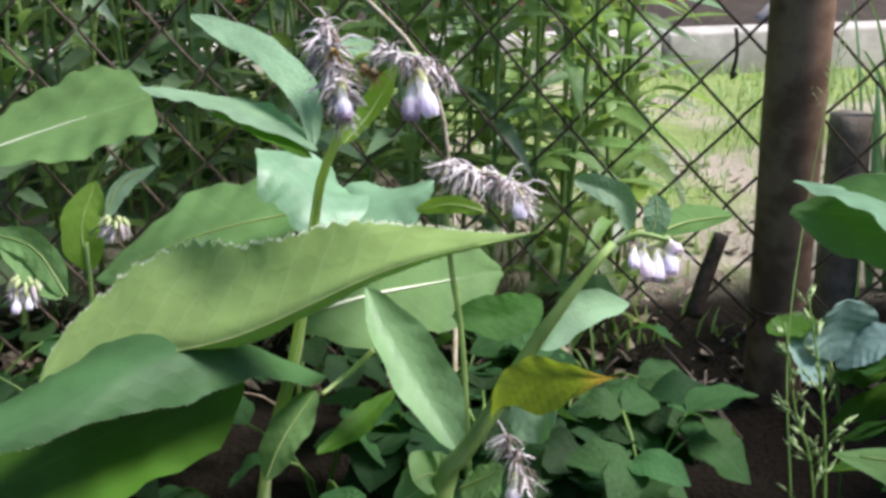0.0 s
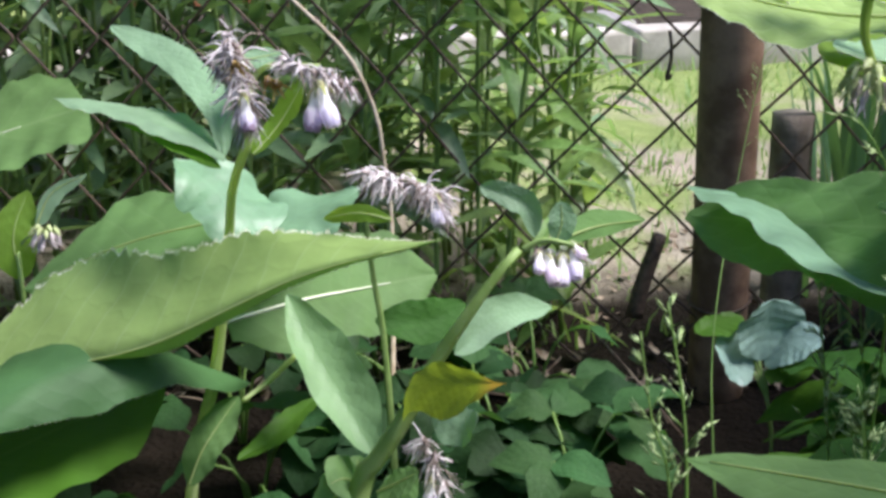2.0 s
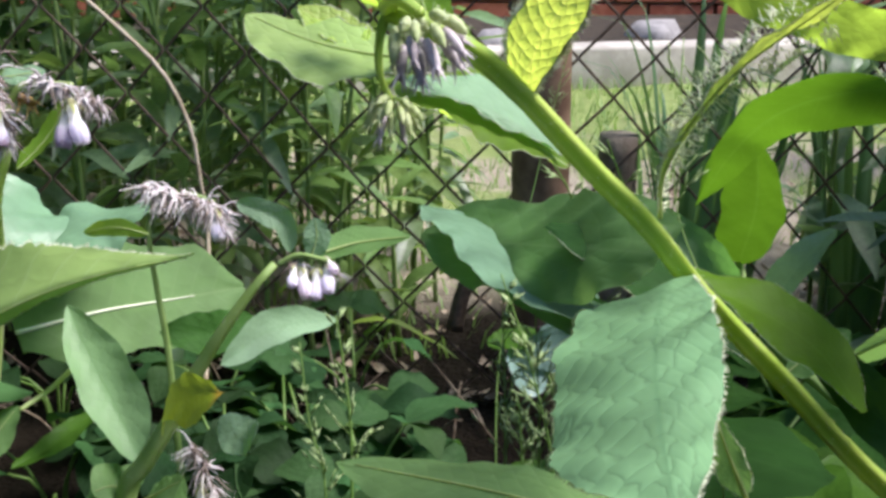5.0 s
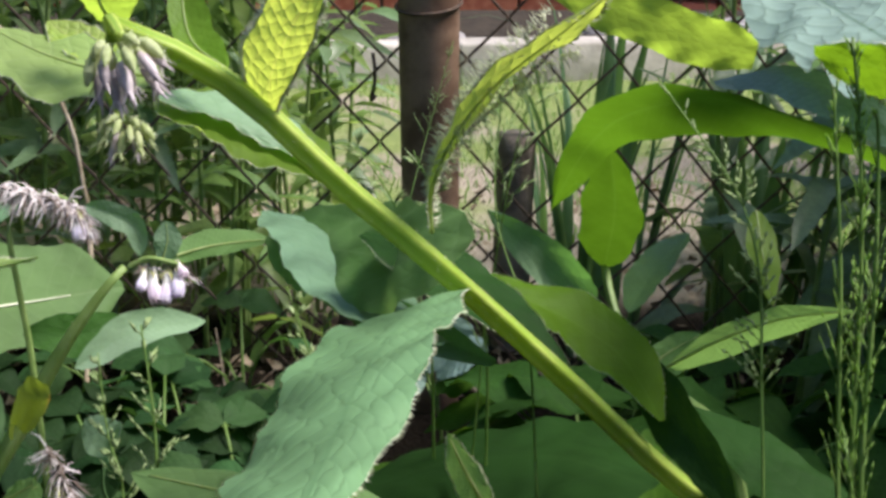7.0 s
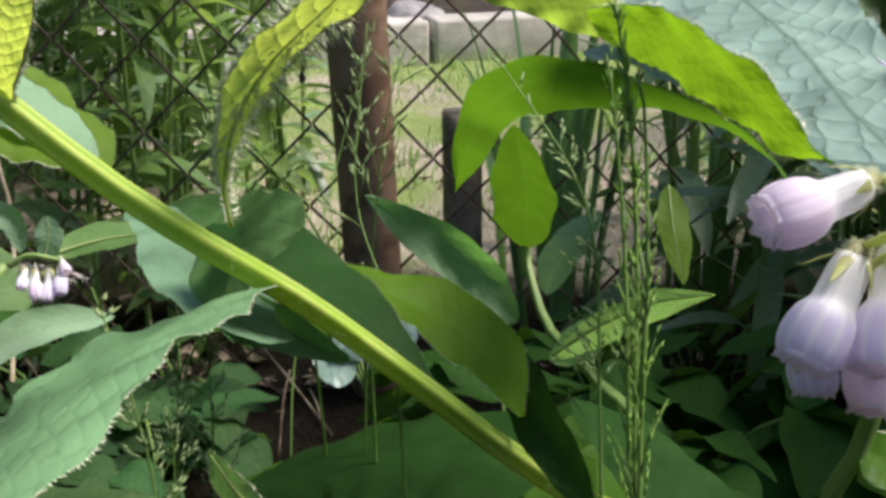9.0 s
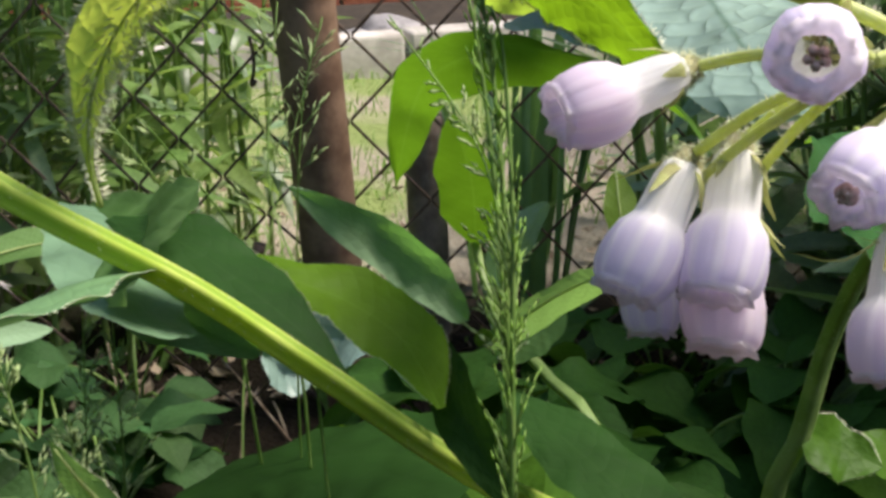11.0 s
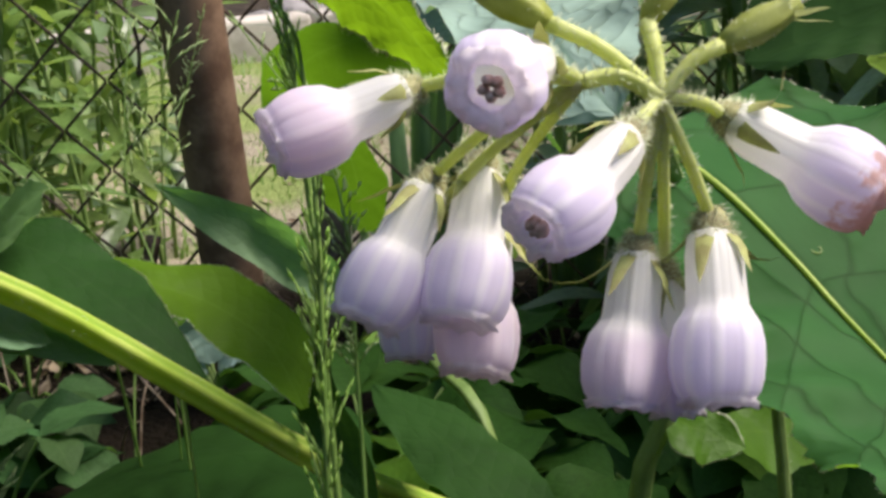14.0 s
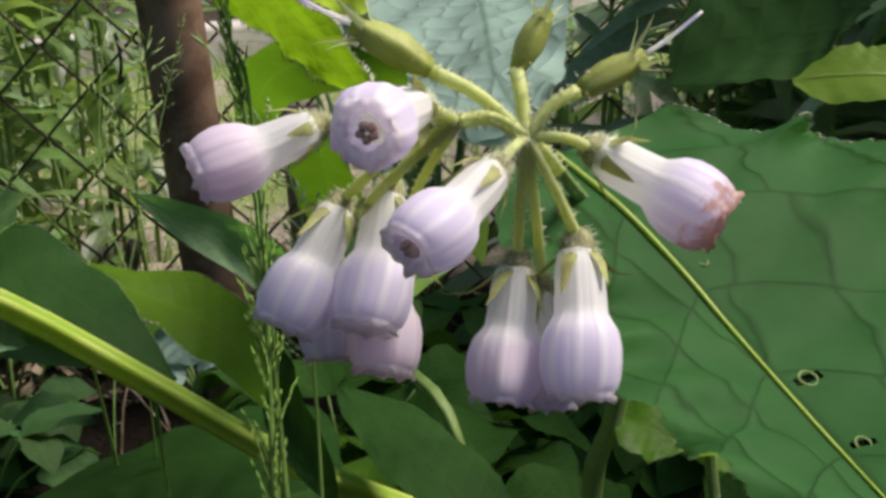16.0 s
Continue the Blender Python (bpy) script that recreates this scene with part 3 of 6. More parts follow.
def bell_geo(base, mouth, seed, wide=1.0, sides=45):
    rnd = random.Random(seed)
    base, mouth = V(base), V(mouth)
    leng = (mouth - base).length
    x, y, z = axes(mouth - base)
    turn = rnd.uniform(0, 6.28)
    bend = x * rnd.uniform(-0.04, 0.04) + y * rnd.uniform(-0.04, 0.04)
    verts, faces, uvs = [], [], []
    rows = []
    for k in range(len(BELL) - 1):
        for j in range(2):
            f = j / 2
            rows.append(tuple(BELL[k][i] * (1 - f) + BELL[k + 1][i] * f for i in (0, 1)))
    rows.append(BELL[-1])
    rows += [(1.0, 0.222), (1.004, 0.165)]         # small ruffled lips round the mouth
    rows += [(0.985, 0.13), (0.9, 0.13), (0.75, 0.19), (0.6, 0.16)]   # inner side
    lip = len(BELL) * 2 - 2
    for k, (s, r) in enumerate(rows):
        for j in range(sides):
            w = 2 * math.pi * j / sides + turn
            five = math.cos(5 * (w - turn))
            puff = max(0.0, (s - 0.45)) * 0.10
            rr = r * (1 + puff * five + max(0.0, min(0.25, s - 0.48)) * 0.06 * math.cos(15 * w)) * wide
            ss = s
            rr *= 1 + 0.09 * max(0.0, min(1.0, (s - 0.3) * 2)) * noise.noise(V(math.cos(w) * 1.3, math.sin(w) * 1.3, s * 2.6 + seed * 3.7))
            if k == lip:
                rr = r * wide * (1 + 0.05 * five)
            if k == lip + 1:
                ss = s + 0.022 * math.cos(10 * (w - turn)) + 0.016 * math.sin(7 * w + turn)
                rr = r * wide * (1.06 + 0.07 * five + 0.06 * math.sin(13 * w))
            verts.append(base + z * (ss * leng) + (x * math.cos(w) + y * math.sin(w)) * (rr * leng) + bend * (math.sin(s * 3.1) * leng))
            uvs.append((j / sides, min(s, 1.0)))
    n = len(rows)
    for k in range(n - 1):
        for j in range(sides):
            j2 = (j + 1) % sides
            faces.append((k * sides + j, k * sides + j2, (k + 1) * sides + j2, (k + 1) * sides + j))
    return verts, faces, uvs


def sepals_geo(base, way, leng, rad, seed, spread=0.25, count=5, cup=True, curl=0.0):
    """Narrow pointed calyx lobes round a small cup."""
    rnd = random.Random(seed)
    base = V(base)
    x, y, z = axes(way)
    verts, faces = [], []
    g = []
    for j in range(count):
        w = 2 * math.pi * j / count + rnd.uniform(-0.15, 0.15)
        out = x * math.cos(w) + y * math.sin(w)
        side = z.cross(out)
        o = len(verts)
        l = leng * rnd.uniform(0.85, 1.15)
        sp = spread * rnd.uniform(0.6, 1.5)
        cu = curl * rnd.choice((0.0, 0.4, 1.0))
        for k in range(7):
            s = k / 6
            c = base + out * (rad * (0.5 + 0.75 * min(1, s * 2.2)) + sp * l * s * s + cu * l * s ** 4) + z * (l * (s - cu * 0.6 * s ** 5))
            wid = rad * 0.46 * (1 - s) ** 0.7 * min(1, 0.6 + s * 2)
            verts += [c - side * wid, c + out * wid * 0.35, c + side * wid]
        for k in range(6):
            for i in range(2):
                a = o + k * 3 + i
                faces.append((a, a + 1, a + 4, a + 3))
    if not cup:
        return verts, faces, None
    cup = tube_geo([base - z * rad * 0.9, base - z * rad * 0.3, base + z * leng * 0.22], rad * 0.4, rad * 1.0, 6, 12)
    return join_geo((verts, faces, None), (cup[0], cup[1], None))


def bell(plant, base, mouth, node, seed, wide=1.0, calyx=None, anther=False, ped=0.0006, spread=0.25, curl=0.0, petal=None):
    """A comfrey flower: corolla with its calyx and the stalk from node."""
    base, mouth = V(base), V(mouth)
    way = (mouth - base).normalized()
    leng = (mouth - base).length
    co = part("flower", bell_geo(base, mouth, seed, wide), petal or M_PETAL, plant)
    ca = part("calyx", sepals_geo(base - way * leng * 0.02, way, leng * 0.36, leng * 0.150, seed + 5, spread, 5, False, curl), calyx or M_CALYX, co)
    dome = [base - way * leng * 0.13, base - way * leng * 0.02, base + way * leng * 0.07]
    gs = tube_geo([base - way * leng * 0.13, base - way * leng * 0.11], leng * 0.045, leng * 0.078, 1, 16, 0.04, False)
    for f0, f1, r0, r1 in ((0.11, 0.08, 0.070, 0.092), (0.08, 0.03, 0.092, 0.112), (0.03, -0.02, 0.112, 0.124), (-0.02, -0.05, 0.124, 0.122)):
        gs = join_geo(gs, tube_geo([base - way * leng * f0, base - way * leng * f1], leng * r0, leng * r1, 1, 16, 0.04, False))
    part("calyx_base", gs, M_CALYX_DARK, ca, "brownish hairy calyx base")
    part("bristles", hairs_geo(dome, leng * 0.06, leng * 0.14, 240, leng * 0.075, seed + 2), M_HAIR, ca)
    if node is not None:
        node = V(node)
        midp = node.lerp(base, 0.55) + V(0, 0, 0.06 * (node - base).length)
        pts = [node, midp, base - way * leng * 0.06]
        part("pedicel", tube_geo(pts, ped, ped * 1.15, 10, 8), M_PEDICEL, co)
        part("bristles", hairs_geo(pts, ped, ped, 120, 0.0009, seed), M_HAIR, co)
    if anther:
        a = base.lerp(mouth, 0.93)
        x, y, z = axes(way)
        for j in range(5):
            w = 6.283 * j / 5 + seed
            o = (x * math.cos(w) + y * math.sin(w)) * leng * 0.055
            part("anther", tube_geo([a + o * 0.7, a + o * 1.0 + z * leng * 0.03, a + o * 0.6 + z * leng * 0.07], leng * 0.035, leng * 0.02, 4, 6), M_ANTHER, co)
    return co


def dry_head(plant, centre, way, size, seed, blooms=1, count=26, mats=None):
    """A withered, drooping flower head: wilted calyces fanned out and hanging, a few tufts on top, the last flowers under it."""
    rnd = random.Random(seed)
    c = V(centre)
    way = V(way).normalized()
    pale, dull = [], []
    for k in range(max(10, count // 2)):
        s = rnd.uniform(-0.5, 0.5)
        o = c + way * (s * size) + V(rnd.uniform(-1, 1), rnd.uniform(-1, 1), rnd.uniform(-0.3, 0.8)) * size * 0.10
        d = (V(rnd.uniform(-0.7, 0.7), rnd.uniform(-0.8, 0.4), rnd.uniform(-1.6, -0.2)) + way * s * 1.0).normalized()
        g = sepals_geo(o, d, size * rnd.uniform(0.24, 0.38), size * rnd.uniform(0.018, 0.034), seed + k, rnd.uniform(0.1, 0.45), rnd.choice((4, 5, 5)))
        (pale if rnd.random() < 0.68 else dull).append(g)
    for k in range(int(count * 0.4)):
        s = rnd.uniform(-0.5, 0.5)
        o = c + way * (s * size)
        d = V(rnd.uniform(-1, 1), rnd.uniform(-1, 0.8), rnd.uniform(-1.1, 0.5)).normalized()
        l = size * rnd.uniform(0.22, 0.46)
        (pale if rnd.random() < 0.62 else dull).append(tube_geo([o, o + d * l * 0.5 + V(0, 0, 0.10 * l), o + d * l - V(0, 0, 0.22 * l)], size * 0.021, size * 0.006, 6, 4))
    h = part("withered_head", join_geo(*pale), M_DRY, plant)
    if dull:
        part("withered_calyx", join_geo(*dull), M_DRY_DARK, h)
    for k in range(blooms):
        o = c + way * (rnd.uniform(-0.4, 0.45) * size) + V(rnd.uniform(-0.1, 0.1) * size, -0.08 * size, -0.15 * size)
        bell(plant, o, o + V(rnd.uniform(-0.2, 0.2), rnd.uniform(-0.25, 0.1), -1).normalized() * size * 0.42, None, seed + 11 * k, 0.85)
    return h


def bud_head(plant, centre, size, seed, face=(0, -0.3, -1), spent=0.55):
    """A nodding coil of closed buds: hairy pale calyces crowded above, greyish wilted ones hanging below."""
    rnd = random.Random(seed)
    c = V(centre)
    x, y, z = axes(face)
    top, low, fuzz = [], [], []
    for k in range(22):
        f = k / 21                                  # from the youngest, on top, to the spent ones
        w = k * 2.39996
        o = c - z * size * (0.32 - 0.34 * f) + (x * math.cos(w) + y * math.sin(w)) * size * (0.10 + 0.22 * math.sin(2.6 * f + 0.3))
        d = (z * (0.35 + 0.9 * f) + (x * math.cos(w) + y * math.sin(w)) * rnd.uniform(0.35, 0.75) * (1.1 - 0.6 * f)).normalized()
        l = size * rnd.uniform(0.30, 0.42) * (0.75 + 0.45 * f)
        r = size * rnd.uniform(0.055, 0.075)
        for s0, s1, r0, r1 in ((0.0, 0.2, 0.45, 1.0), (0.2, 0.55, 1.0, 1.05), (0.55, 0.85, 1.05, 0.6), (0.85, 1.0, 0.6, 0.15)):
            (top if f < spent else low).append(tube_geo([o + d * l * s0, o + d * l * s1], r * r0, r * r1, 1, 9, 0.12, False))
        if f >= 0.5:
            (low if f > spent else top).append(sepals_geo(o + d * l * 0.7, d, l * 0.55, r * 0.8, seed + k, 0.35, 5, False))
        fuzz.append((*hairs_geo([o, o + d * l], r, r * 0.8, 26, size * 0.075, seed + k), None))
    h = part("bud_head", join_geo(*top), M_BUD, plant)
    part("wilted_bud", join_geo(*low), M_DRY_MAUVE, h)
    part("bristles", join_geo(*fuzz), M_HAIR, h)
    return h


# ---- ground, kerb and what lies behind ----
def ground():
    verts, faces = [], []
    xs = np.concatenate([np.linspace(-60, -2, 14)[:-1], np.linspace(-2, 3, 61), np.linspace(3, 60, 14)[1:]])
    ys = np.concatenate([np.linspace(-40, -0.5, 10)[:-1], np.linspace(-0.5, 3, 51), np.linspace(3, 80, 16)[1:]])
    for y in ys:
        for x in xs:
            z = 0.025 * noise.noise(V(x * 2.2, y * 2.2, 0)) + 0.012 * noise.noise(V(x * 9, y * 9, 3))
            if y < 0.2:
                z -= 0.05
            verts.append((x, y, z))
    w = len(xs)
    for j in range(len(ys) - 1):
        for i in range(w - 1):
            faces.append((j * w + i, j * w + i + 1, (j + 1) * w + i + 1, (j + 1) * w + i))
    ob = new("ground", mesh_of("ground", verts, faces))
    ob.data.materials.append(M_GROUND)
    tagged(ob, "garden soil, darkened as if shaded, giving way to patchy mown lawn", "ground", kind="structure")


def box_geo(c, sx, sy, sz, turn=0.0, jitter=0.0, rnd=None, bev=0.006):
    bm = bmesh.new()
    bmesh.ops.create_cube(bm, size=1)
    bmesh.ops.scale(bm, vec=(sx, sy, sz), verts=bm.verts)
    bmesh.ops.bevel(bm, geom=list(bm.edges), offset=bev, segments=2, affect="EDGES", profile=0.6)
    if jitter:
        for q in bm.verts:
            q.co += V(rnd.uniform(-1, 1), rnd.uniform(-1, 1), rnd.uniform(-1, 1)) * jitter
    bmesh.ops.rotate(bm, cent=(0, 0, 0), matrix=Matrix.Rotation(radians(turn), 3, "Z"), verts=bm.verts)
    bmesh.ops.translate(bm, vec=V(c), verts=bm.verts)
    bm.verts.index_update()
    g = ([q.co.copy() for q in bm.verts], [tuple(q.index for q in f.verts) for f in bm.faces], None)
    bm.free()
    return g


def kerbs():
    rnd = random.Random(4)
    x = -2.2
    turn = 12.0
    while x < 4.6:
        l = 0.92 + rnd.uniform(-0.02, 0.02)
        c = V(x + l / 2, KERB_Y + (x + l / 2 - 0.45) * math.tan(radians(turn)), KERB_H / 2 - 0.025)
        t = thing("kerb_stone", (c.x, c.y, 0), "pale weathered concrete kerb stone edging the lawn", "kerb", "kerb stones")
        part("stone", box_geo(c, (l - 0.012) / math.cos(radians(turn)), 0.10, KERB_H + 0.05 + rnd.uniform(-0.006, 0.006), turn + rnd.uniform(-0.8, 0.8), 0.0015, rnd, 0.012), M_KERB, t)
        x += l


def bricks_behind():
    rnd = random.Random(9)
    wall = thing("brick_wall", (1.5, 4.25, 0), "low red brick wall beyond the flower bed", "wall", kind="structure")
    me = None
    for row in range(6):
        for i in range(24):
            x = -1.2 + i * 0.25 + (0.125 if row % 2 else 0)
            g = box_geo((0, 0, 0), 0.238, 0.115, 0.068, 0, 0.0015, rnd, 0.004) if me is None else None
            if me is None:
                me = mesh_of("brick", g[0], g[1], None, False)
                me.materials.append(M_BRICK)
            ob = new("brick", me)
            ob.parent = wall
            ob.location = V(x - 1.5, rnd.uniform(-0.004, 0.004), 0.04 + row * 0.078)
    part("mortar", box_geo((1.85, 4.28, 0.23), 6.1, 0.09, 0.46), M_GREYSTONE, wall)
    for k in range(16):
        x = rnd.uniform(-0.8, 3.0)
        y = KERB_Y + (x - 0.45) * 0.2126 + rnd.uniform(0.2, 0.6)
        s = rnd.uniform(0.05, 0.13)
        t = thing("bed_stone", (x, y, 0), "grey rounded field stone lying in the bed", "stone", "stones in the bed")
        bm = bmesh.new()
        bmesh.ops.create_icosphere(bm, subdivisions=2, radius=s)
        for q in bm.verts:
            q.co *= 1 + 0.35 * noise.noise(q.co * 9 + V(k, 0, 0))
            q.co.z *= 0.6
        bmesh.ops.translate(bm, vec=(x, y, s * 0.35), verts=bm.verts)
        bm.verts.index_update()
        part("stone", ([q.co.copy() for q in bm.verts], [tuple(q.index for q in f.verts) for f in bm.faces]), M_GREYSTONE, t)
        bm.free()
    bed = new("bed_soil", mesh_of("bed_soil", *box_geo((0.9, KERB_Y + 0.096 + 0.60, 0.02), 7.0, 1.0, 0.06, 12.0)[:2]))
    bed.data.materials.append(M_SOIL)
    tagged(bed, "dark soil of a flower bed behind the kerb", "soil", kind="structure")


def fence():
    rnd = random.Random(2)
    f = thing("chain_link_fence", (0.3, FENCE_Y, 0), "old rusty chain-link fence with diamond mesh", "fence")
    p, q = 0.0345, 0.0365       # half widths of a mesh, across and up
    for k in range(-44, 46):
        x0 = 0.212 + k * p
        verts = []
        for i in range(0, 27):
            z = 0.2265 - 6 * q + i * q
            right = (i + k) % 2 == 0
            x = x0 + (p if not right else 0)
            wob = V(noise.noise(V(x * 4, z * 4, 1)) * 0.012, noise.noise(V(x * 3, z * 3, 5)) * 0.02, noise.noise(V(x * 4, z * 4, 9)) * 0.010)
            verts.append(V(x, FENCE_Y + (0.0016 if right else -0.0016), z) + wob)
        n = len(verts) - 1
        # straight runs with tight bends where the wires hook
        pts = []
        for i in range(n):
            a, b = verts[i], verts[i + 1]
            pts += [a.lerp(b, 0.04), a.lerp(b, 0.5), a.lerp(b, 0.96)]
        sides = 5
        vv, ff = [], []
        for i, c in enumerate(pts):
            tan = (pts[min(i + 1, len(pts) - 1)] - pts[max(i - 1, 0)]).normalized()
            a = tan.cross(V(0, 1, 0)).normalized()
            b = tan.cross(a)
            for j in range(sides):
                w = 6.283 * j / sides
                vv.append(c + (a * math.cos(w) + b * math.sin(w)) * 0.00135)
        for i in range(len(pts) - 1):
            for j in range(sides):
                j2 = (j + 1) % sides
                ff.append((i * sides + j, i * sides + j2, (i + 1) * sides + j2, (i + 1) * sides + j))
        part("wire", (vv, ff), M_WIRE, f)
    part("tension_wire", tube_geo([(-1.3, FENCE_Y + 0.01, 0.79), (0.3, FENCE_Y + 0.012, 0.80), (1.8, FENCE_Y + 0.01, 0.795)], 0.0016, 0.0016, 20, 6), M_WIRE, f)
    part("wire_hook", tube_geo(HOOK, 0.0017, 0.0016, 14, 6), M_WIRE, f, "loose bent end of rusty wire")


def post():
    base, top = V(0.3066, 0.984, -0.05), V(0.2595, 0.866, 0.86)
    t = thing("fence_post", (base.x, base.y, 0), "rusty round steel fence post with wire ties", "post")
    part("pipe", tube_geo([base, base.lerp(top, 0.5), top], 0.0255, 0.0255, 12, 28), M_POST, t)
    for z in (0.385, 0.10, 0.62):
        c = base.lerp(top, (z + 0.05) / 0.91)
        ring = []
        for k in range(19):
            w = 6.283 * k / 18
            ring.append(c + V(math.cos(w) * 0.0273, math.sin(w) * 0.0273, 0.006 * math.sin(w + 0.6)))
        part("wire_tie", tube_geo(ring, 0.0014, 0.0014, 40, 5), M_WIRE, t)


def stub_post():
    t = thing("short_post", (0.386, 1.10, 0), "short weathered wooden stake behind the fence", "stake")
    c0, c1 = V(0.399, 1.105, -0.03), V(0.394, 1.098, 0.240)
    g = tube_geo([c0, c0.lerp(c1, 0.5), c1 - V(0, 0, 0.006), c1], 0.0205, 0.0200, 10, 14, 0.04)
    part("stake", g, M_WOOD, t)
    t = thing("broken_stick", (0.235, 0.93, 0), "dark broken stick leaning by the fence", "stick")
    part("stick", tube_geo(STICK, 0.0075, 0.006, 10, 9, 0.08), M_WIRE, t)


# ---- wild plants ----
def small_blade(name, mat, wide, peak, droop, seed, nv=8, nu=2, fold=0.25, point=1.0):
    """A unit leaf along +y, facing up, shared by many leaves."""
    pts = [(0, 0, 0), (0, 0.35, 0.06), (0, 0.7, 0.03 - droop * 0.4), (0, 1.0, -droop)]
    g = blade_geo(pts, (wide, 0, fold * wide), (-wide, 0, fold * wide), peak=peak, wave=0.18, nu=nu, nv=nv, seed=seed, teeth=0.05, point=point)
    me = mesh_of(name, *g)
    me.materials.append(mat)
    return me


WEEDS = [small_blade("leaf", M_WEED, 0.095, 0.42, d, s, 8, 2) for d, s in ((0.15, 1), (0.35, 2), (0.55, 3))]
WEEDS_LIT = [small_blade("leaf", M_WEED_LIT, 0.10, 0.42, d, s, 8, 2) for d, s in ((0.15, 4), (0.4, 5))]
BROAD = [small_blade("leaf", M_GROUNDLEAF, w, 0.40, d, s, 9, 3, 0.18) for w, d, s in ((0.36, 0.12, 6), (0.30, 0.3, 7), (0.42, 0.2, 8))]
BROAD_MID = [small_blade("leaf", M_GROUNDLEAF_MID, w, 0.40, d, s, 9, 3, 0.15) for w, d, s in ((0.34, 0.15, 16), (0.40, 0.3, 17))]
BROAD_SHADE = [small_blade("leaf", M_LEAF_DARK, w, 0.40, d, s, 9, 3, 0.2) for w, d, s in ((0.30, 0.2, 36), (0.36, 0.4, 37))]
BROAD_OLIVE = [small_blade("leaf", M_LEAF_MID, w, 0.40, d, s, 9, 3, 0.15) for w, d, s in ((0.26, 0.15, 26), (0.33, 0.35, 27))]


def put_leaf(parent, me, at, way, size, roll):
    """A leaf object on a shared mesh: at a world place, growing along way."""
    way = V(way).normalized()
    side = way.cross(V(0, 0, 1))
    side = V(1, 0, 0) if side.length < 1e-3 else side.normalized()
    nor = side.cross(way)
    m = Matrix((side, way, nor)).transposed().to_4x4() @ Matrix.Rotation(roll, 4, "Y")
    ob = new("leaf", me)
    ob.parent = parent
    ob.matrix_local = Matrix.Translation(V(at) - root_of(parent).location) @ m @ Matrix.Scale(size, 4)
    return ob


def weed(x, y, h, seed, meshes, gap=0.030, size=(0.07, 0.12)):
    rnd = random.Random(seed)
    t = thing("tall_weed", (x, y, 0), "tall green weed with narrow pointed leaves", "weed", "weeds behind the fence")
    lean = V(rnd.uniform(-0.16, 0.16), rnd.uniform(-0.12, 0.12), 0) * h
    pts = [V(x, y, -0.02), V(x, y, h * 0.5) + lean * 0.3, V(x, y, h) + lean]
    part("stem", tube_geo(pts, 0.0032, 0.0012, 8, 6), M_STEM, t)
    c = spline(pts, 60)
    z, ang = h * rnd.uniform(0.1, 0.2), rnd.uniform(0, 6.28)
    while z < h:
        q = c[min(60, int(60 * z / h))]
        for side in range(2 if rnd.random() < 0.35 else 1):
            ang += 2.4 + rnd.uniform(-0.4, 0.4)
            el = rnd.uniform(-0.35, 0.75) + 0.35 * (z / h)
            way = V(math.cos(ang) * math.cos(el), math.sin(ang) * math.cos(el), math.sin(el))
            put_leaf(t, rnd.choice(meshes), q, way, rnd.uniform(*size) * (1.1 - 0.45 * z / h), rnd.uniform(-0.5, 0.5))
        z += gap * rnd.uniform(0.7, 1.3)
    return t


def ground_plant(x, y, h, seed, meshes, size=(0.05, 0.085), count=5):
    rnd = random.Random(seed)
    t = thing("ground_plant", (x, y, 0), "low broad-leaved plant in the shade", "plant", "undergrowth")
    for k in range(count):
        ang = 6.283 * k / count + rnd.uniform(-0.6, 0.6)
        r = rnd.uniform(0.02, 0.07)
        top = V(x + math.cos(ang) * r, y + math.sin(ang) * r, h * rnd.uniform(0.6, 1.05))
        part("stalk", tube_geo([(x, y, -0.01), V(x, y, h * 0.5).lerp(top, 0.3), top], 0.0016, 0.0011, 6, 5), M_GRASS, t)
        for j in range(rnd.choice((1, 3, 3))):
            a = ang + (0, 1.25, -1.25)[j]
            el = rnd.uniform(-0.35, 0.25)
            put_leaf(t, rnd.choice(meshes), top, (math.cos(a), math.sin(a), math.sin(el)), rnd.uniform(*size) * (1 if j == 0 else 0.85), rnd.uniform(-0.4, 0.4))
    return t


def blades(x, y, h, seed, count, wide, mat, label, name="iris_clump"):
    """A clump of upright sword-like leaves."""
    rnd = random.Random(seed)
    t = thing(name, (x, y, 0), label, "plant", "upright blades")
    for k in range(count):
        a = rnd.uniform(0, 6.28)
        b = V(x + math.cos(a) * 0.03, y + math.sin(a) * 0.03, -0.01)
        out = V(math.cos(a), math.sin(a), 0) * rnd.uniform(0.05, 0.3) * h
        hh = h * rnd.uniform(0.65, 1.1)
        pts = [b, b + out * 0.25 + V(0, 0, hh * 0.5), b + out * 0.7 + V(0, 0, hh * 0.9), b + out * 1.3 + V(0, 0, hh * rnd.uniform(0.85, 1.0))]
        side = V(-math.sin(a), math.cos(a), 0) * wide * rnd.uniform(0.7, 1.2)
        fold = V(math.cos(a), math.sin(a), 0) * wide * 0.3
        part("blade", blade_geo(pts, side + fold, -side + fold, peak=0.3, wave=0.05, nu=2, nv=14, seed=k, teeth=0.0), mat, t)
    return t


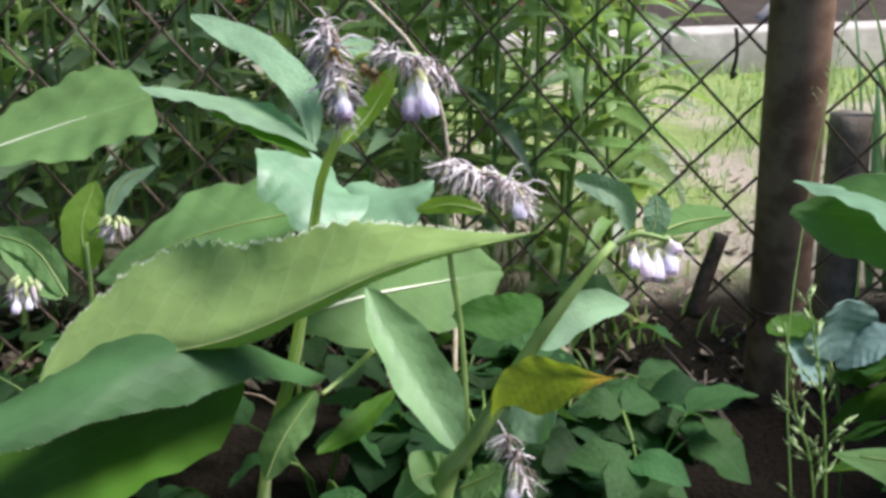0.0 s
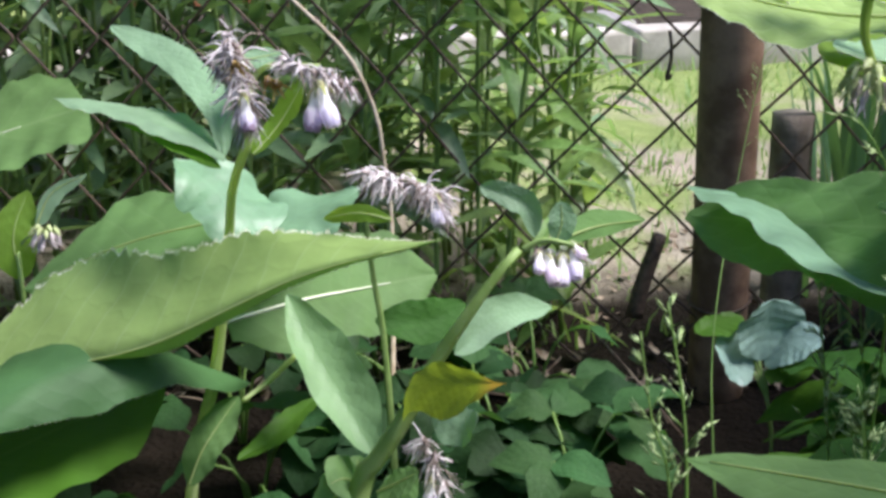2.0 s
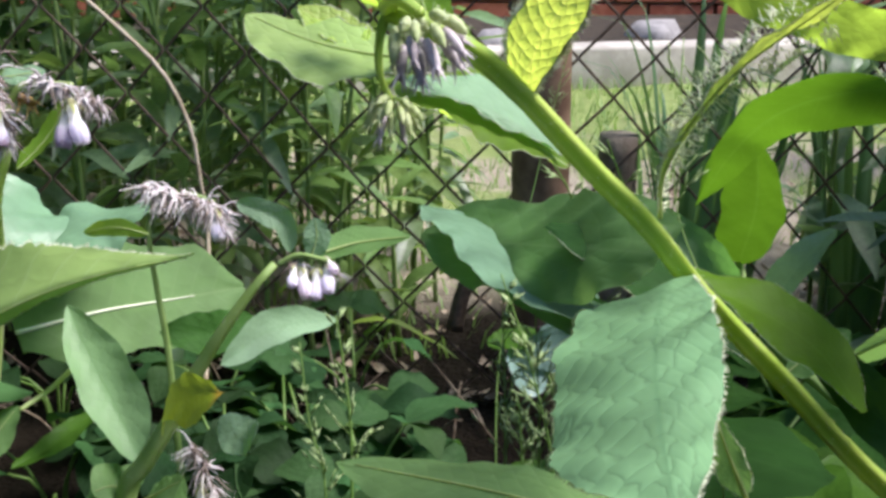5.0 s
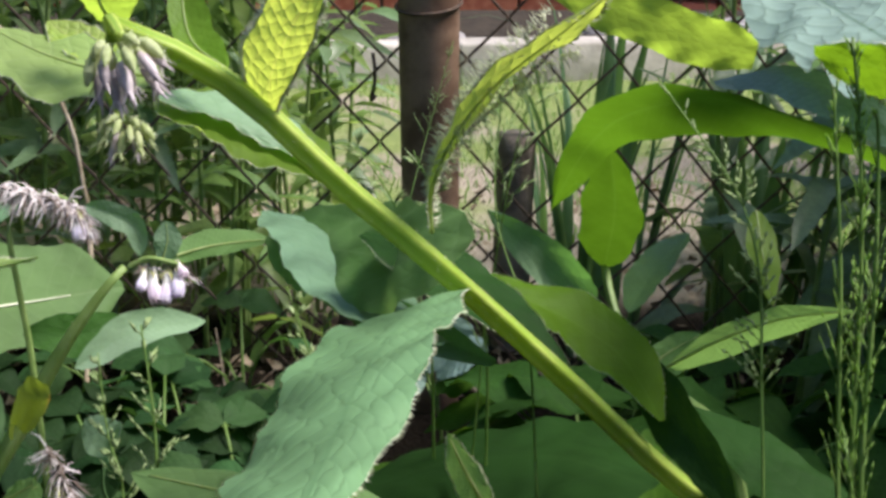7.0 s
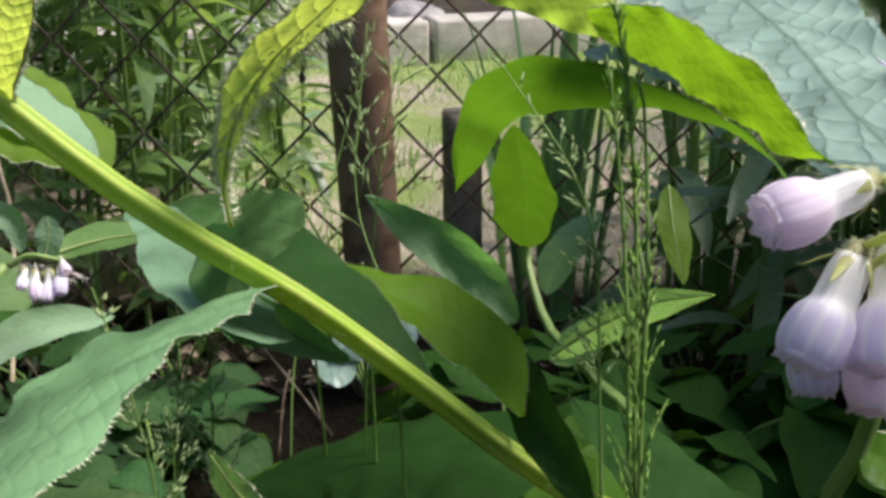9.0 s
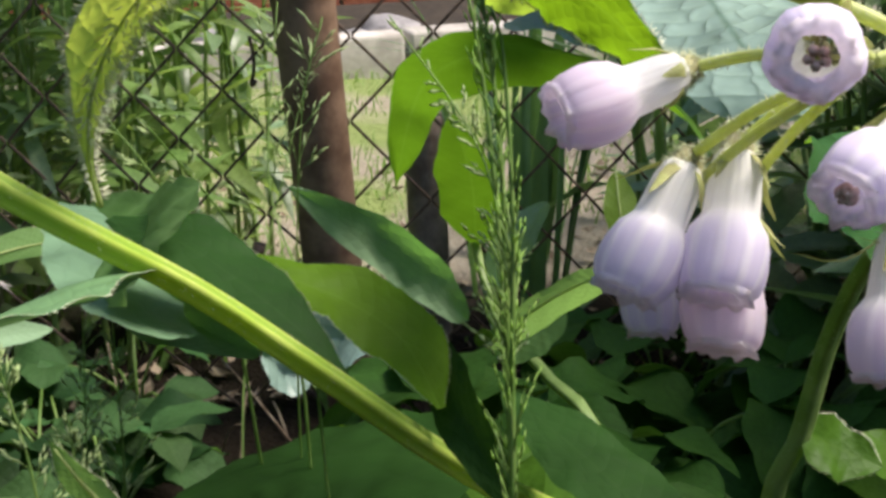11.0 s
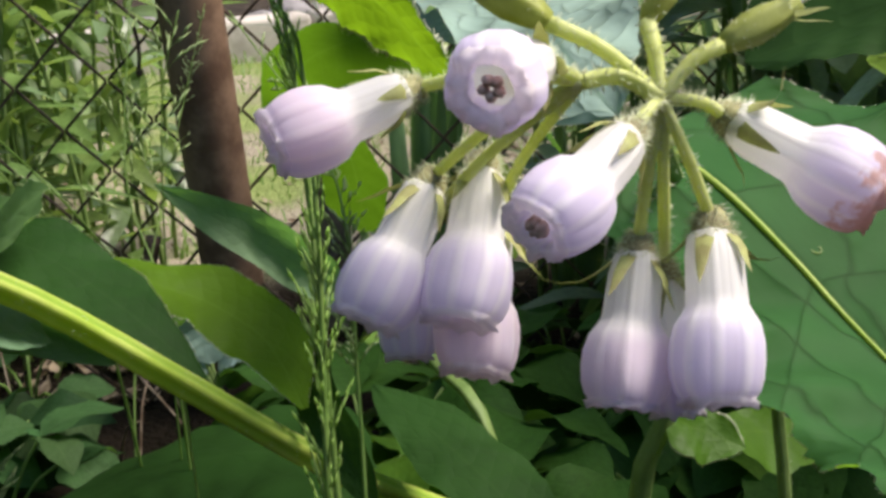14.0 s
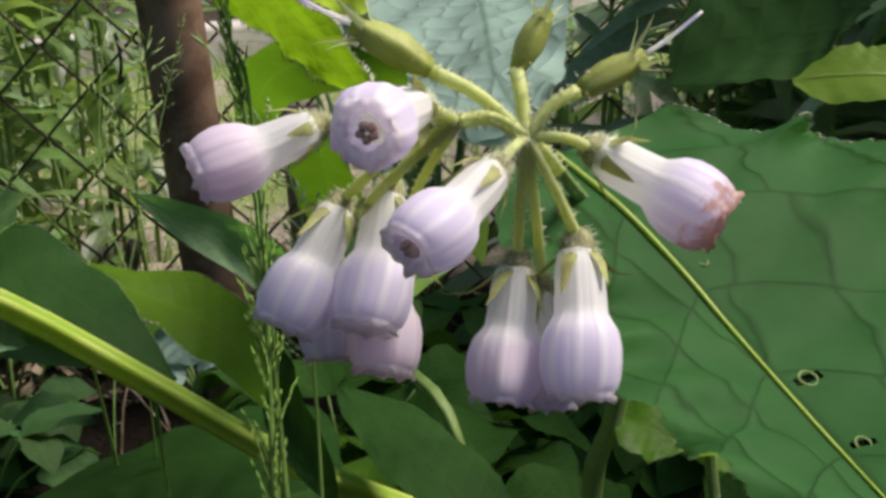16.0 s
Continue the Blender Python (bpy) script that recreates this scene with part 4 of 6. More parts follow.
def grass_stalk(pts, r, seed, head=0.45, spread=0.02, count=90, seed_len=0.0035, label="slender grass stalk with a loose seed head", mat=None, up=1.0):
    """A flowering grass: stalk, thin side branches and many small spikelets."""
    rnd = random.Random(seed)
    t = thing("grass_stalk", V(pts[0]), label, "grass", "flowering grasses")
    part("stalk", tube_geo(pts, r, r * 0.35, 24, 6), M_GRASS, t)
    n = 100
    c = spline(pts, n)
    total = sum((c[k + 1] - c[k]).length for k in range(n))
    bv, bf, sv, sf = [], [], [], []
    k = 0
    while k < count:
        f = rnd.uniform(1 - head, 0.985)
        i = min(n - 1, int(f * n))
        tan = (c[i + 1] - c[i]).normalized()
        out = tan.orthogonal().normalized()
        out.rotate(Matrix.Rotation(rnd.uniform(0, 6.283), 3, tan))
        l = spread * rnd.uniform(0.4, 1.3) * (1.15 - (f - (1 - head)) / head)
        way = (tan * rnd.uniform(0.8, 1.5) * up + out).normalized()
        e = c[i] + way * l
        g = tube_geo([c[i], c[i].lerp(e, 0.5) + tan * l * 0.08, e], r * 0.3, r * 0.15, 3, 3)
        o = len(bv)
        bv += g[0]
        bf += [tuple(q + o for q in ff) for ff in g[1]]
        m = rnd.randint(2, 5)
        for j in range(m):
            q = c[i].lerp(e, 0.35 + 0.65 * j / max(1, m - 1))
            d = (way + V(rnd.uniform(-1, 1), rnd.uniform(-1, 1), rnd.uniform(-1, 1)) * (0.35 / up)).normalized()
            a = d.orthogonal().normalized()
            b = d.cross(a)
            w = min(seed_len * 0.155, 0.00062) / up ** 0.5
            o = len(sv)
            sv += [q, q + d * seed_len * 0.45 + a * w, q + d * seed_len * 0.45 - a * w * 0.5 + b * w * 0.87, q + d * seed_len * 0.45 - a * w * 0.5 - b * w * 0.87, q + d * seed_len * rnd.uniform(0.8, 1.2)]
            sf += [(o, o + 1, o + 2), (o, o + 2, o + 3), (o, o + 3, o + 1), (o + 4, o + 2, o + 1), (o + 4, o + 3, o + 2), (o + 4, o + 1, o + 3)]
            k += 1
    s = part("seed_head", (sv, sf), mat or M_SEED, t)
    tagged(s, kind="stuff")
    part("branching", (bv, bf), M_GRASS, s)
    return t


def pod(plant, a, b, node, seed, style=None):
    """A flower stalk whose bell has dropped: swollen green calyx with spreading tips, and a long pale style."""
    a, b = V(a), V(b)
    x, y, z = axes(b - a)
    l = (b - a).length
    rows = [(0.0, 0.10), (0.15, 0.15), (0.4, 0.205), (0.65, 0.19), (0.85, 0.14), (1.0, 0.11)]
    vv, ff = [], []
    sides = 16
    for s, r in rows:
        for j in range(sides):
            w = 6.283 * j / sides
            vv.append(a + z * s * l + (x * math.cos(w) + y * math.sin(w)) * r * l * (1 + 0.12 * math.cos(5 * w)))
    for k in range(len(rows) - 1):
        for j in range(sides):
            j2 = (j + 1) % sides
            ff.append((k * sides + j, k * sides + j2, (k + 1) * sides + j2, (k + 1) * sides + j))
    ff.append(tuple(range(sides))[::-1])
    ob = part("seed_pod", (vv, ff), M_POD, plant)
    part("calyx", sepals_geo(a + z * l * 0.75, z, l * 0.5, l * 0.14, seed, 0.7), M_BUD, ob)
    node = V(node)
    pts = [node, node.lerp(a, 0.5) + V(0, 0, 0.001), a]
    part("pedicel", tube_geo(pts, 0.0007, 0.0009, 8, 8), M_PEDICEL, ob)
    part("bristles", join_geo((*hairs_geo(pts, 0.0006, 0.0008, 120, 0.0009, seed), None), (*hairs_geo([a, b], l * 0.18, l * 0.12, 50, 0.0008, seed + 3), None)), M_HAIR, ob)
    if style:
        part("style", tube_geo(style, 0.00035, 0.0002, 8, 5), M_PETAL, ob)
    return ob


def litter():
    """Thin dry stalks and bits lying along the foot of the fence."""
    rnd = random.Random(55)
    for k in range(14):
        x, y = rnd.uniform(-0.15, 0.42), FENCE_Y + rnd.uniform(-0.12, 0.14)
        a, e = rnd.uniform(0, 6.28), rnd.uniform(0.05, 0.8)
        l = rnd.uniform(0.05, 0.16)
        d = V(math.cos(a) * math.cos(e), math.sin(a) * math.cos(e) * 0.5, math.sin(e)) * l
        b = V(x, y, 0.0)
        t = thing("dry_stalk", b, "thin dry broken plant stalk by the fence", "stalk", "dry stalks")
        part("stalk", tube_geo([b, b + d * 0.5 + V(0, 0, rnd.uniform(-0.01, 0.02)), b + d], 0.0014, 0.0007, 6, 5), M_LITTER, t)


# ---- fixed places ----
FENCE_Y = 0.958
KERB_Y = 2.82
KERB_H = 0.1
HOOK = [(0.2399, 0.9540, 0.3401), (0.2421, 0.9540, 0.3240), (0.2413, 0.9540, 0.3101), (0.2387, 0.9540, 0.3012), (0.2403, 0.9540, 0.2988), (0.2427, 0.9540, 0.3040)]
STICK = [(0.2185, 0.9380, 0.0936), (0.2247, 0.9380, 0.1250), (0.2375, 0.9380, 0.1684)]


# ---- the setting ----
ground()
kerbs()
bricks_behind()


def hedge(x0, y0, x1, y1, h, k):
    """A plain clipped hedge, added unseen to close the garden and block low sky light."""
    rnd = random.Random(k)
    a, b = V(x0, y0, 0), V(x1, y1, 0)
    d = (b - a).normalized()
    n = V(-d.y, d.x, 0)
    m, r = 40, 14
    verts, faces = [], []
    for i in range(m + 1):
        for j in range(r + 1):
            q = a.lerp(b, i / m) + V(0, 0, h * j / r)
            verts.append(q + n * (0.12 * noise.noise(q * 3.1) + 0.08 * rnd.uniform(-1, 1)))
    for i in range(m):
        for j in range(r):
            o = i * (r + 1) + j
            faces.append((o, o + 1, o + r + 2, o + r + 1))
    back = [q - n * 0.5 for q in verts]
    o = len(verts)
    faces += [tuple(i + o for i in f)[::-1] for f in faces]
    verts += back
    for i in range(m):
        p, q = i * (r + 1) + r, (i + 1) * (r + 1) + r
        faces.append((p, p + o, q + o, q))
    ob = new("hedge", mesh_of("hedge", verts, faces))
    ob.data.materials.append(M_HEDGE)
    tagged(ob, "tall dark green hedge, added unseen to block low sky light", "hedge", kind="structure")


hedge(5.0, -3.6, -4.0, -3.6, 1.5, 1)
hedge(-2.8, -4.0, -2.8, 7.0, 2.4, 2)
hedge(4.6, 7.0, 4.6, -4.0, 2.2, 3)
hedge(-3.5, 6.2, 5.5, 6.2, 2.6, 4)
fence()
post()
stub_post()
litter()

# weeds behind the fence, thick on one side, and thinning towards the lawn
rnd = random.Random(21)
for k in range(64):
    x = -0.75 + 0.98 * rnd.random() ** 0.9
    y = FENCE_Y + 0.05 + rnd.random() * 0.5
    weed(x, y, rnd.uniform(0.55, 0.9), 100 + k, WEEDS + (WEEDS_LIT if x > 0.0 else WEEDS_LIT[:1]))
for k in range(16):
    weed(rnd.uniform(-0.8, 0.12), FENCE_Y + 0.6 + rnd.random() * 0.5, rnd.uniform(0.8, 1.1), 300 + k, WEEDS)
for k in range(26):
    weed(rnd.uniform(-0.55, 0.06), rnd.uniform(1.5, 2.1), rnd.uniform(0.55, 0.95), 340 + k, WEEDS)
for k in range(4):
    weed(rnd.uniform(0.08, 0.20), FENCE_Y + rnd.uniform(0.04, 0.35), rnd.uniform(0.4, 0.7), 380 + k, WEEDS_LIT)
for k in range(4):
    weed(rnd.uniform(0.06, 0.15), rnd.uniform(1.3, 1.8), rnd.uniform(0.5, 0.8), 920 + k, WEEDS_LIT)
for k in range(16):
    weed(rnd.uniform(0.62, 1.5), FENCE_Y + rnd.uniform(-0.05, 0.6), rnd.uniform(0.35, 0.7), 400 + k, WEEDS)
for k in range(16):
    blades(rnd.uniform(0.47, 1.25), FENCE_Y + rnd.uniform(-0.12, 0.45), rnd.uniform(0.28, 0.5), 500 + k, 9, 0.009, M_IRIS, "clump of grey-green sword-like leaves")

# extra weeds mostly out of view, placed to keep sun off the undergrowth
for k in range(44):
    y = rnd.uniform(-0.05, 0.85)
    weed(rnd.uniform(0.66, 1.25), y, rnd.uniform(0.5, 0.78) if y > 0.4 else rnd.uniform(0.28, 0.45), 450 + k, WEEDS, 0.031, (0.10, 0.17))

# a taller stand beside the plot, added mostly unseen to shade low ground
for k in range(16):
    weed(rnd.uniform(0.66, 0.98), rnd.uniform(0.58, 0.85), rnd.uniform(0.6, 0.78), 960 + k, WEEDS, 0.034, (0.13, 0.19))

for k in range(18):
    weed(rnd.uniform(0.52, 1.15), FENCE_Y + rnd.uniform(-0.12, 0.4), rnd.uniform(0.5, 0.8), 850 + k, WEEDS, 0.031, (0.09, 0.15))

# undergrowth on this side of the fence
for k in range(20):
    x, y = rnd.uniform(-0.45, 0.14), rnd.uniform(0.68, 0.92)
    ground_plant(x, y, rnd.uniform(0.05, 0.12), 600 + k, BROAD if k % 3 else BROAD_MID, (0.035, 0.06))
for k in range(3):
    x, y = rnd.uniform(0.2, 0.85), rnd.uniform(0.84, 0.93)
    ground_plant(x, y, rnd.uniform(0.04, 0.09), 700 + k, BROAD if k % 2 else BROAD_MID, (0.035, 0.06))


# broad low leaves between the stalks and the fence
for k in range(8):
    x, y = rnd.uniform(0.04, 0.15), rnd.uniform(0.72, 0.86)
    ground_plant(x, y, rnd.uniform(0.06, 0.13), 760 + k, BROAD_MID if k % 2 else BROAD, (0.03, 0.055), 3)

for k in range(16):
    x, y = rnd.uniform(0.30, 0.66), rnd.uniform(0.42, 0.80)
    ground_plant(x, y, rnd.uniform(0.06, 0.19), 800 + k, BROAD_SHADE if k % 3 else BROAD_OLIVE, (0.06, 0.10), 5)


def leaf_litter():
    """Dead leaf bits and crumbs on the bare ground, too many to count."""
    rnd = random.Random(66)
    verts, faces = [], []
    for k in range(1500):
        x, y = rnd.uniform(-0.5, 1.2), FENCE_Y + 0.02 + 0.9 * rnd.random() ** 2
        s = rnd.uniform(0.004, 0.016)
        m = Matrix.Translation((x, y, rnd.uniform(0.0, 0.012))) @ Euler((rnd.uniform(-0.6, 0.6), rnd.uniform(-0.6, 0.6), rnd.uniform(0, 6.28))).to_matrix().to_4x4()
        o = len(verts)
        w = s * rnd.uniform(0.3, 0.6)
        up = s * rnd.uniform(0.1, 0.5)
        verts += [m @ V(-s, 0, up), m @ V(0, -w, 0), m @ V(s, 0, up * 0.6), m @ V(0, w, up * 0.2), m @ V(0, 0, -0.1 * s)]
        faces += [(o, o + 1, o + 4), (o + 1, o + 2, o + 4), (o + 2, o + 3, o + 4), (o + 3, o, o + 4)]
    ob = new("leaf_litter", mesh_of("leaf_litter", verts, faces))
    ob.data.materials.append(M_LITTER)
    tagged(ob, "dry brown leaf litter and crumbs on bare soil", "litter", kind="stuff")


leaf_litter()


def lawn_tufts():
    """Short grass on the lawn, too many to count."""
    rnd = random.Random(31)
    verts, faces = [], []
    for k in range(9000):
        x, y = rnd.uniform(-0.6, 2.2), FENCE_Y + 0.12 + rnd.random() * (KERB_Y - FENCE_Y - 0.1)
        if noise.noise(V(x * 2.0, y * 2.0, 7)) > 0.22:
            continue
        h = rnd.uniform(0.012, 0.04)
        a = rnd.uniform(0, 6.28)
        d = V(math.cos(a), math.sin(a), 0)
        o = len(verts)
        b = V(x, y, 0.0)
        s = V(-d.y, d.x, 0) * 0.0016
        verts += [b - s, b + s, b + d * h * 0.3 + V(0, 0, h * 0.7) + s * 0.7, b + d * h * 0.3 + V(0, 0, h * 0.7) - s * 0.7, b + d * h * 0.9 + V(0, 0, h)]
        faces += [(o, o + 1, o + 2, o + 3), (o + 3, o + 2, o + 4)]
    ob = new("lawn_grass", mesh_of("lawn_grass", verts, faces))
    ob.data.materials.append(M_GRASS)
    tagged(ob, "short mown lawn grass with bare patches", "grass", kind="stuff")


lawn_tufts()


def thicket():
    """Leafy mass behind the weeds, too dense to count, coloured dark as shaded gaps."""
    rnd = random.Random(77)
    verts, faces, uvs = [], [], []
    src = [[q.co.copy() for q in m.vertices] for m in WEEDS]
    fcs = [[tuple(f.vertices) for f in m.polygons] for m in WEEDS]
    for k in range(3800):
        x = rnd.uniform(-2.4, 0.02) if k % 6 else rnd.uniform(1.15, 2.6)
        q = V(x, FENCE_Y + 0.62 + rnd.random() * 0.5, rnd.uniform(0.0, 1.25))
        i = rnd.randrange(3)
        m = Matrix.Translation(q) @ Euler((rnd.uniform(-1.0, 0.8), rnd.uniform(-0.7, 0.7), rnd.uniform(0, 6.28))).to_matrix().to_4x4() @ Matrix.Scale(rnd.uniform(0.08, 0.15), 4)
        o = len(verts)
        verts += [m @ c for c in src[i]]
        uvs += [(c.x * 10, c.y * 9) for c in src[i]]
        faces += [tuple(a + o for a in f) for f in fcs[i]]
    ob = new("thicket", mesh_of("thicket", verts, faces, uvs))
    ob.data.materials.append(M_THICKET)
    tagged(ob, "dense thicket of narrow leaves, coloured dark as shaded gaps", "shrubs", kind="stuff")


thicket()


# ---- the comfrey plants ----
plant_a = thing("comfrey_plant", (-0.0969, 0.5593, 0.0000), "comfrey with withered drooping flower heads and large grey-green leaves", "comfrey plant", "comfrey plants")
stem(plant_a, [(-0.1106, 0.5634, -0.0100), (-0.1114, 0.6438, 0.0984), (-0.0890, 0.6344, 0.1832), (-0.0735, 0.6194, 0.2657), (-0.0662, 0.6000, 0.3005), (-0.0605, 0.5900, 0.3169), (-0.0541, 0.5830, 0.3306), (-0.0485, 0.5780, 0.3434)], 0.0050, 0.0020, M_STEM_PALE, hair=260)
leaf(plant_a, [(-0.2210, 0.5686, 0.1921), (-0.1648, 0.5594, 0.2160), (-0.1034, 0.5538, 0.2337), (-0.0242, 0.5544, 0.2699), (0.0483, 0.5516, 0.2894)], (-0.0162, 0.0610, 0.0310), (-0.0016, 0.0231, -0.0160), M_LEAF_PALE, peak=0.26, wave=0.04, teeth=0.05, seed=1, cup=0.05, nv=110, fringe=0.0032, point=0.8)
leaf(plant_a, [(-0.2322, 0.4922, 0.1986), (-0.1618, 0.5383, 0.2206), (-0.1172, 0.5768, 0.2177), (-0.0714, 0.6480, 0.1669)], (-0.0047, 0.0389, 0.0099), (0.0007, -0.0261, -0.0071), M_LEAF_COOL, peak=0.45, wave=0.2, seed=2, cup=-0.3, nv=60, teeth=0.03, fringe=0.0014)
leaf(plant_a, [(-0.2568, 0.5290, 0.1463), (-0.1864, 0.5674, 0.1673), (-0.1196, 0.6248, 0.1821)], (-0.0250, 0.0477, 0.0173), (0.0412, -0.0338, -0.0070), M_LEAF_MID, peak=0.5, seed=3, wave=0.08)
leaf(plant_a, [(-0.0682, 0.5972, 0.3222), (-0.0740, 0.6136, 0.3438), (-0.1007, 0.6570, 0.3632), (-0.1529, 0.7095, 0.3793)], (0.0001, 0.0197, 0.0080), (-0.0022, -0.0131, -0.0053), M_LEAF_BLUE, peak=0.55, seed=4, rib=0)
leaf(plant_a, [(-0.0672, 0.5880, 0.3226), (-0.0885, 0.6050, 0.3328), (-0.1258, 0.6300, 0.3408), (-0.1767, 0.6600, 0.3443)], (-0.0081, 0.0346, 0.0007), (-0.0013, -0.0154, -0.0012), M_LEAF_BLUE, peak=0.42, seed=5, wave=0.08, nv=50, w1=(0.15, 0.55, 0.85, 1.0, 1.0, 0.9, 0.6, 0.0), w2=(0.05, 0.5, 0.85, 1.0, 1.1, 1.0, 0.6, 0.0), fringe=0.0008, rib=0)
leaf(plant_a, [(-0.0679, 0.5860, 0.3194), (-0.0850, 0.6000, 0.3274), (-0.1081, 0.6150, 0.3338), (-0.1304, 0.6280, 0.3349)], (0.0020, 0.0018, 0.0016), (0.0019, -0.0132, -0.0034), M_LEAF_MID, seed=121, rib=0, nv=40, wave=0.05)
leaf(plant_a, [(-0.3681, 0.8376, 0.2547), (-0.2991, 0.8653, 0.2753), (-0.2274, 0.8926, 0.2946)], (-0.0204, 0.0708, 0.0237), (0.0251, -0.0569, -0.0135), M_LEAF, peak=0.6, seed=6, ribmat=M_RIB_WHITE, point=0.45, wave=0.05, ribend=0.7)
leaf(plant_a, [(-0.0593, 0.6272, 0.2634), (-0.0816, 0.6474, 0.2879), (-0.1105, 0.6650, 0.3065)], (0.0185, 0.0335, 0.0017), (-0.0086, -0.0261, -0.0127), M_LEAF_SHEEN, peak=0.4, seed=7, wave=0.3, rib=0)
leaf(plant_a, [(-0.0772, 0.6719, 0.2493), (-0.0445, 0.7046, 0.2578), (-0.0060, 0.7385, 0.2683)], (-0.0095, 0.0366, 0.0051), (0.0123, -0.0373, -0.0071), M_LEAF_SHEEN, peak=0.4, seed=8, wave=0.3, rib=0)
leaf(plant_a, [(-0.0850, 0.6981, 0.2589), (-0.1530, 0.7039, 0.2411), (-0.2250, 0.7053, 0.2100)], (-0.0173, 0.0615, 0.0113), (0.0138, -0.0395, -0.0147), M_LEAF, peak=0.42, seed=9, wave=0.05)
leaf(plant_a, [(-0.0946, 0.7000, 0.1869), (-0.0475, 0.7400, 0.1869), (-0.0063, 0.7800, 0.1808), (0.0439, 0.8200, 0.1765)], (-0.0056, 0.0291, 0.0365), (0.0110, -0.0209, -0.0265), M_LEAF, seed=10, rib=0.0016, ribmat=M_RIB_WHITE, wave=0.06, ribend=0.8, w1=(0.4, 0.85, 1.0, 1.0, 1.0, 0.95, 0.75, 0.1))
leaf(plant_a, [(-0.1049, 0.6064, 0.1193), (-0.0949, 0.6137, 0.1416), (-0.0760, 0.6331, 0.1655)], (-0.0117, 0.0120, 0.0013), (0.0151, 0.0010, 0.0032), M_LEAF, peak=0.5, seed=11)
stem(plant_a, [(-0.0416, 0.6400, 0.1885), (-0.0569, 0.6350, 0.1751), (-0.0710, 0.6200, 0.1688)], 0.0017, 0.0013, M_STEM_PALE, name="leaf_stalk")
dry_head(plant_a, (-0.0530, 0.5720, 0.3673), (0.15, 0, -1), 0.044, 3, 0, 110)
dry_head(plant_a, (-0.0136, 0.5660, 0.3730), (1, 0, -0.45), 0.036, 4, 0, 80)
dry_head(plant_a, (-0.0613, 0.5760, 0.3821), (0.3, 0, 1), 0.024, 14, 0, 40)
bell(plant_a, (-0.0127, 0.5620, 0.3662), (-0.0157, 0.5560, 0.3453), None, 1, 0.78, petal=M_PETAL_MAUVE)
bell(plant_a, (-0.0115, 0.5600, 0.3674), (-0.0052, 0.5530, 0.3482), None, 2, 0.76)
bell(plant_a, (-0.0504, 0.5660, 0.3613), (-0.0478, 0.5600, 0.3451), None, 3, 0.80, petal=M_PETAL_MAUVE)
for o, k in (((-0.0389, 0.5720, 0.3682), 5), ((-0.0341, 0.5700, 0.3668), 6), ((-0.0535, 0.5660, 0.3774), 7)):
    part("spent_calyx", sepals_geo(o, (0.3, -0.7, -0.5), 0.007, 0.0026, k, 0.5), M_CALYX_RUST, plant_a)
leaf(plant_a, [(-0.0534, 0.6000, 0.3228), (-0.0391, 0.6120, 0.3381), (-0.0237, 0.6200, 0.3629)], (-0.0053, 0.0120, 0.0052), (0.0064, -0.0080, 0.0017), M_LEAF_LIT, peak=0.5, seed=12, rib=0.0006)
leaf(plant_a, [(-0.0567, 0.6000, 0.3736), (-0.0468, 0.6050, 0.3747), (-0.0362, 0.6100, 0.3763)], (-0.0023, 0.0148, 0.0032), (0.0018, -0.0102, -0.0047), M_LEAF_BLUE, seed=122, peak=0.5, rib=0.0005)
stem(plant_a, [(-0.0492, 0.5790, 0.3417), (-0.0513, 0.5860, 0.3578), (-0.0410, 0.5840, 0.3731), (-0.0128, 0.5720, 0.3754)], 0.0018, 0.0010, M_STEM_PALE, name="flower_stalk")

plant_b = thing("comfrey_plant", (0.0018, 0.5572, 0.0000), "comfrey with small mauve bell flowers and a yellowing leaf", "comfrey plant", "comfrey plants")
stem(plant_b, [(-0.0026, 0.5464, -0.0100), (-0.0006, 0.5660, 0.1316), (0.0087, 0.5660, 0.1543), (0.0257, 0.5660, 0.1817), (0.0425, 0.5670, 0.2128), (0.0595, 0.5650, 0.2410), (0.0781, 0.5680, 0.2665), (0.0884, 0.5715, 0.2777)], 0.0092, 0.0022, M_STEM_MID, hair=200)
leaf(plant_b, [(0.0088, 0.5750, 0.1547), (-0.0077, 0.6000, 0.1756), (-0.0268, 0.6250, 0.1982), (-0.0460, 0.6500, 0.2250)], (0.0163, 0.0059, 0.0081), (-0.0121, -0.0091, -0.0051), M_LEAF_PUCKER, seed=21, peak=0.45, nv=50, cup=-0.35, wave=0.08)
leaf(plant_b, [(0.0695, 0.6400, 0.1453), (0.0584, 0.6500, 0.1365), (0.0430, 0.6600, 0.1433)], (0.0013, 0.0094, 0.0080), (-0.0014, -0.0106, -0.0124), M_LEAF_BLUE, seed=126, peak=0.5)
leaf(plant_b, [(0.0098, 0.5750, 0.1317), (0.0207, 0.5700, 0.1399), (0.0335, 0.5650, 0.1497)], (-0.0006, 0.0103, 0.0027), (0.0003, -0.0147, -0.0033), M_LEAF, seed=125, peak=0.5)
leaf(plant_b, [(0.0019, 0.5750, 0.1335), (-0.0075, 0.5700, 0.1434), (-0.0166, 0.5600, 0.1455)], (0.0012, 0.0148, 0.0062), (-0.0017, -0.0152, -0.0046), M_LEAF, seed=124, peak=0.5)
leaf(plant_b, [(-0.0734, 0.6000, 0.1396), (-0.0569, 0.6200, 0.1421), (-0.0417, 0.6500, 0.1461), (-0.0302, 0.6700, 0.1483)], (-0.0007, 0.0164, 0.0053), (0.0046, -0.0136, 0.0000), M_LEAF_MID, seed=123, peak=0.45)
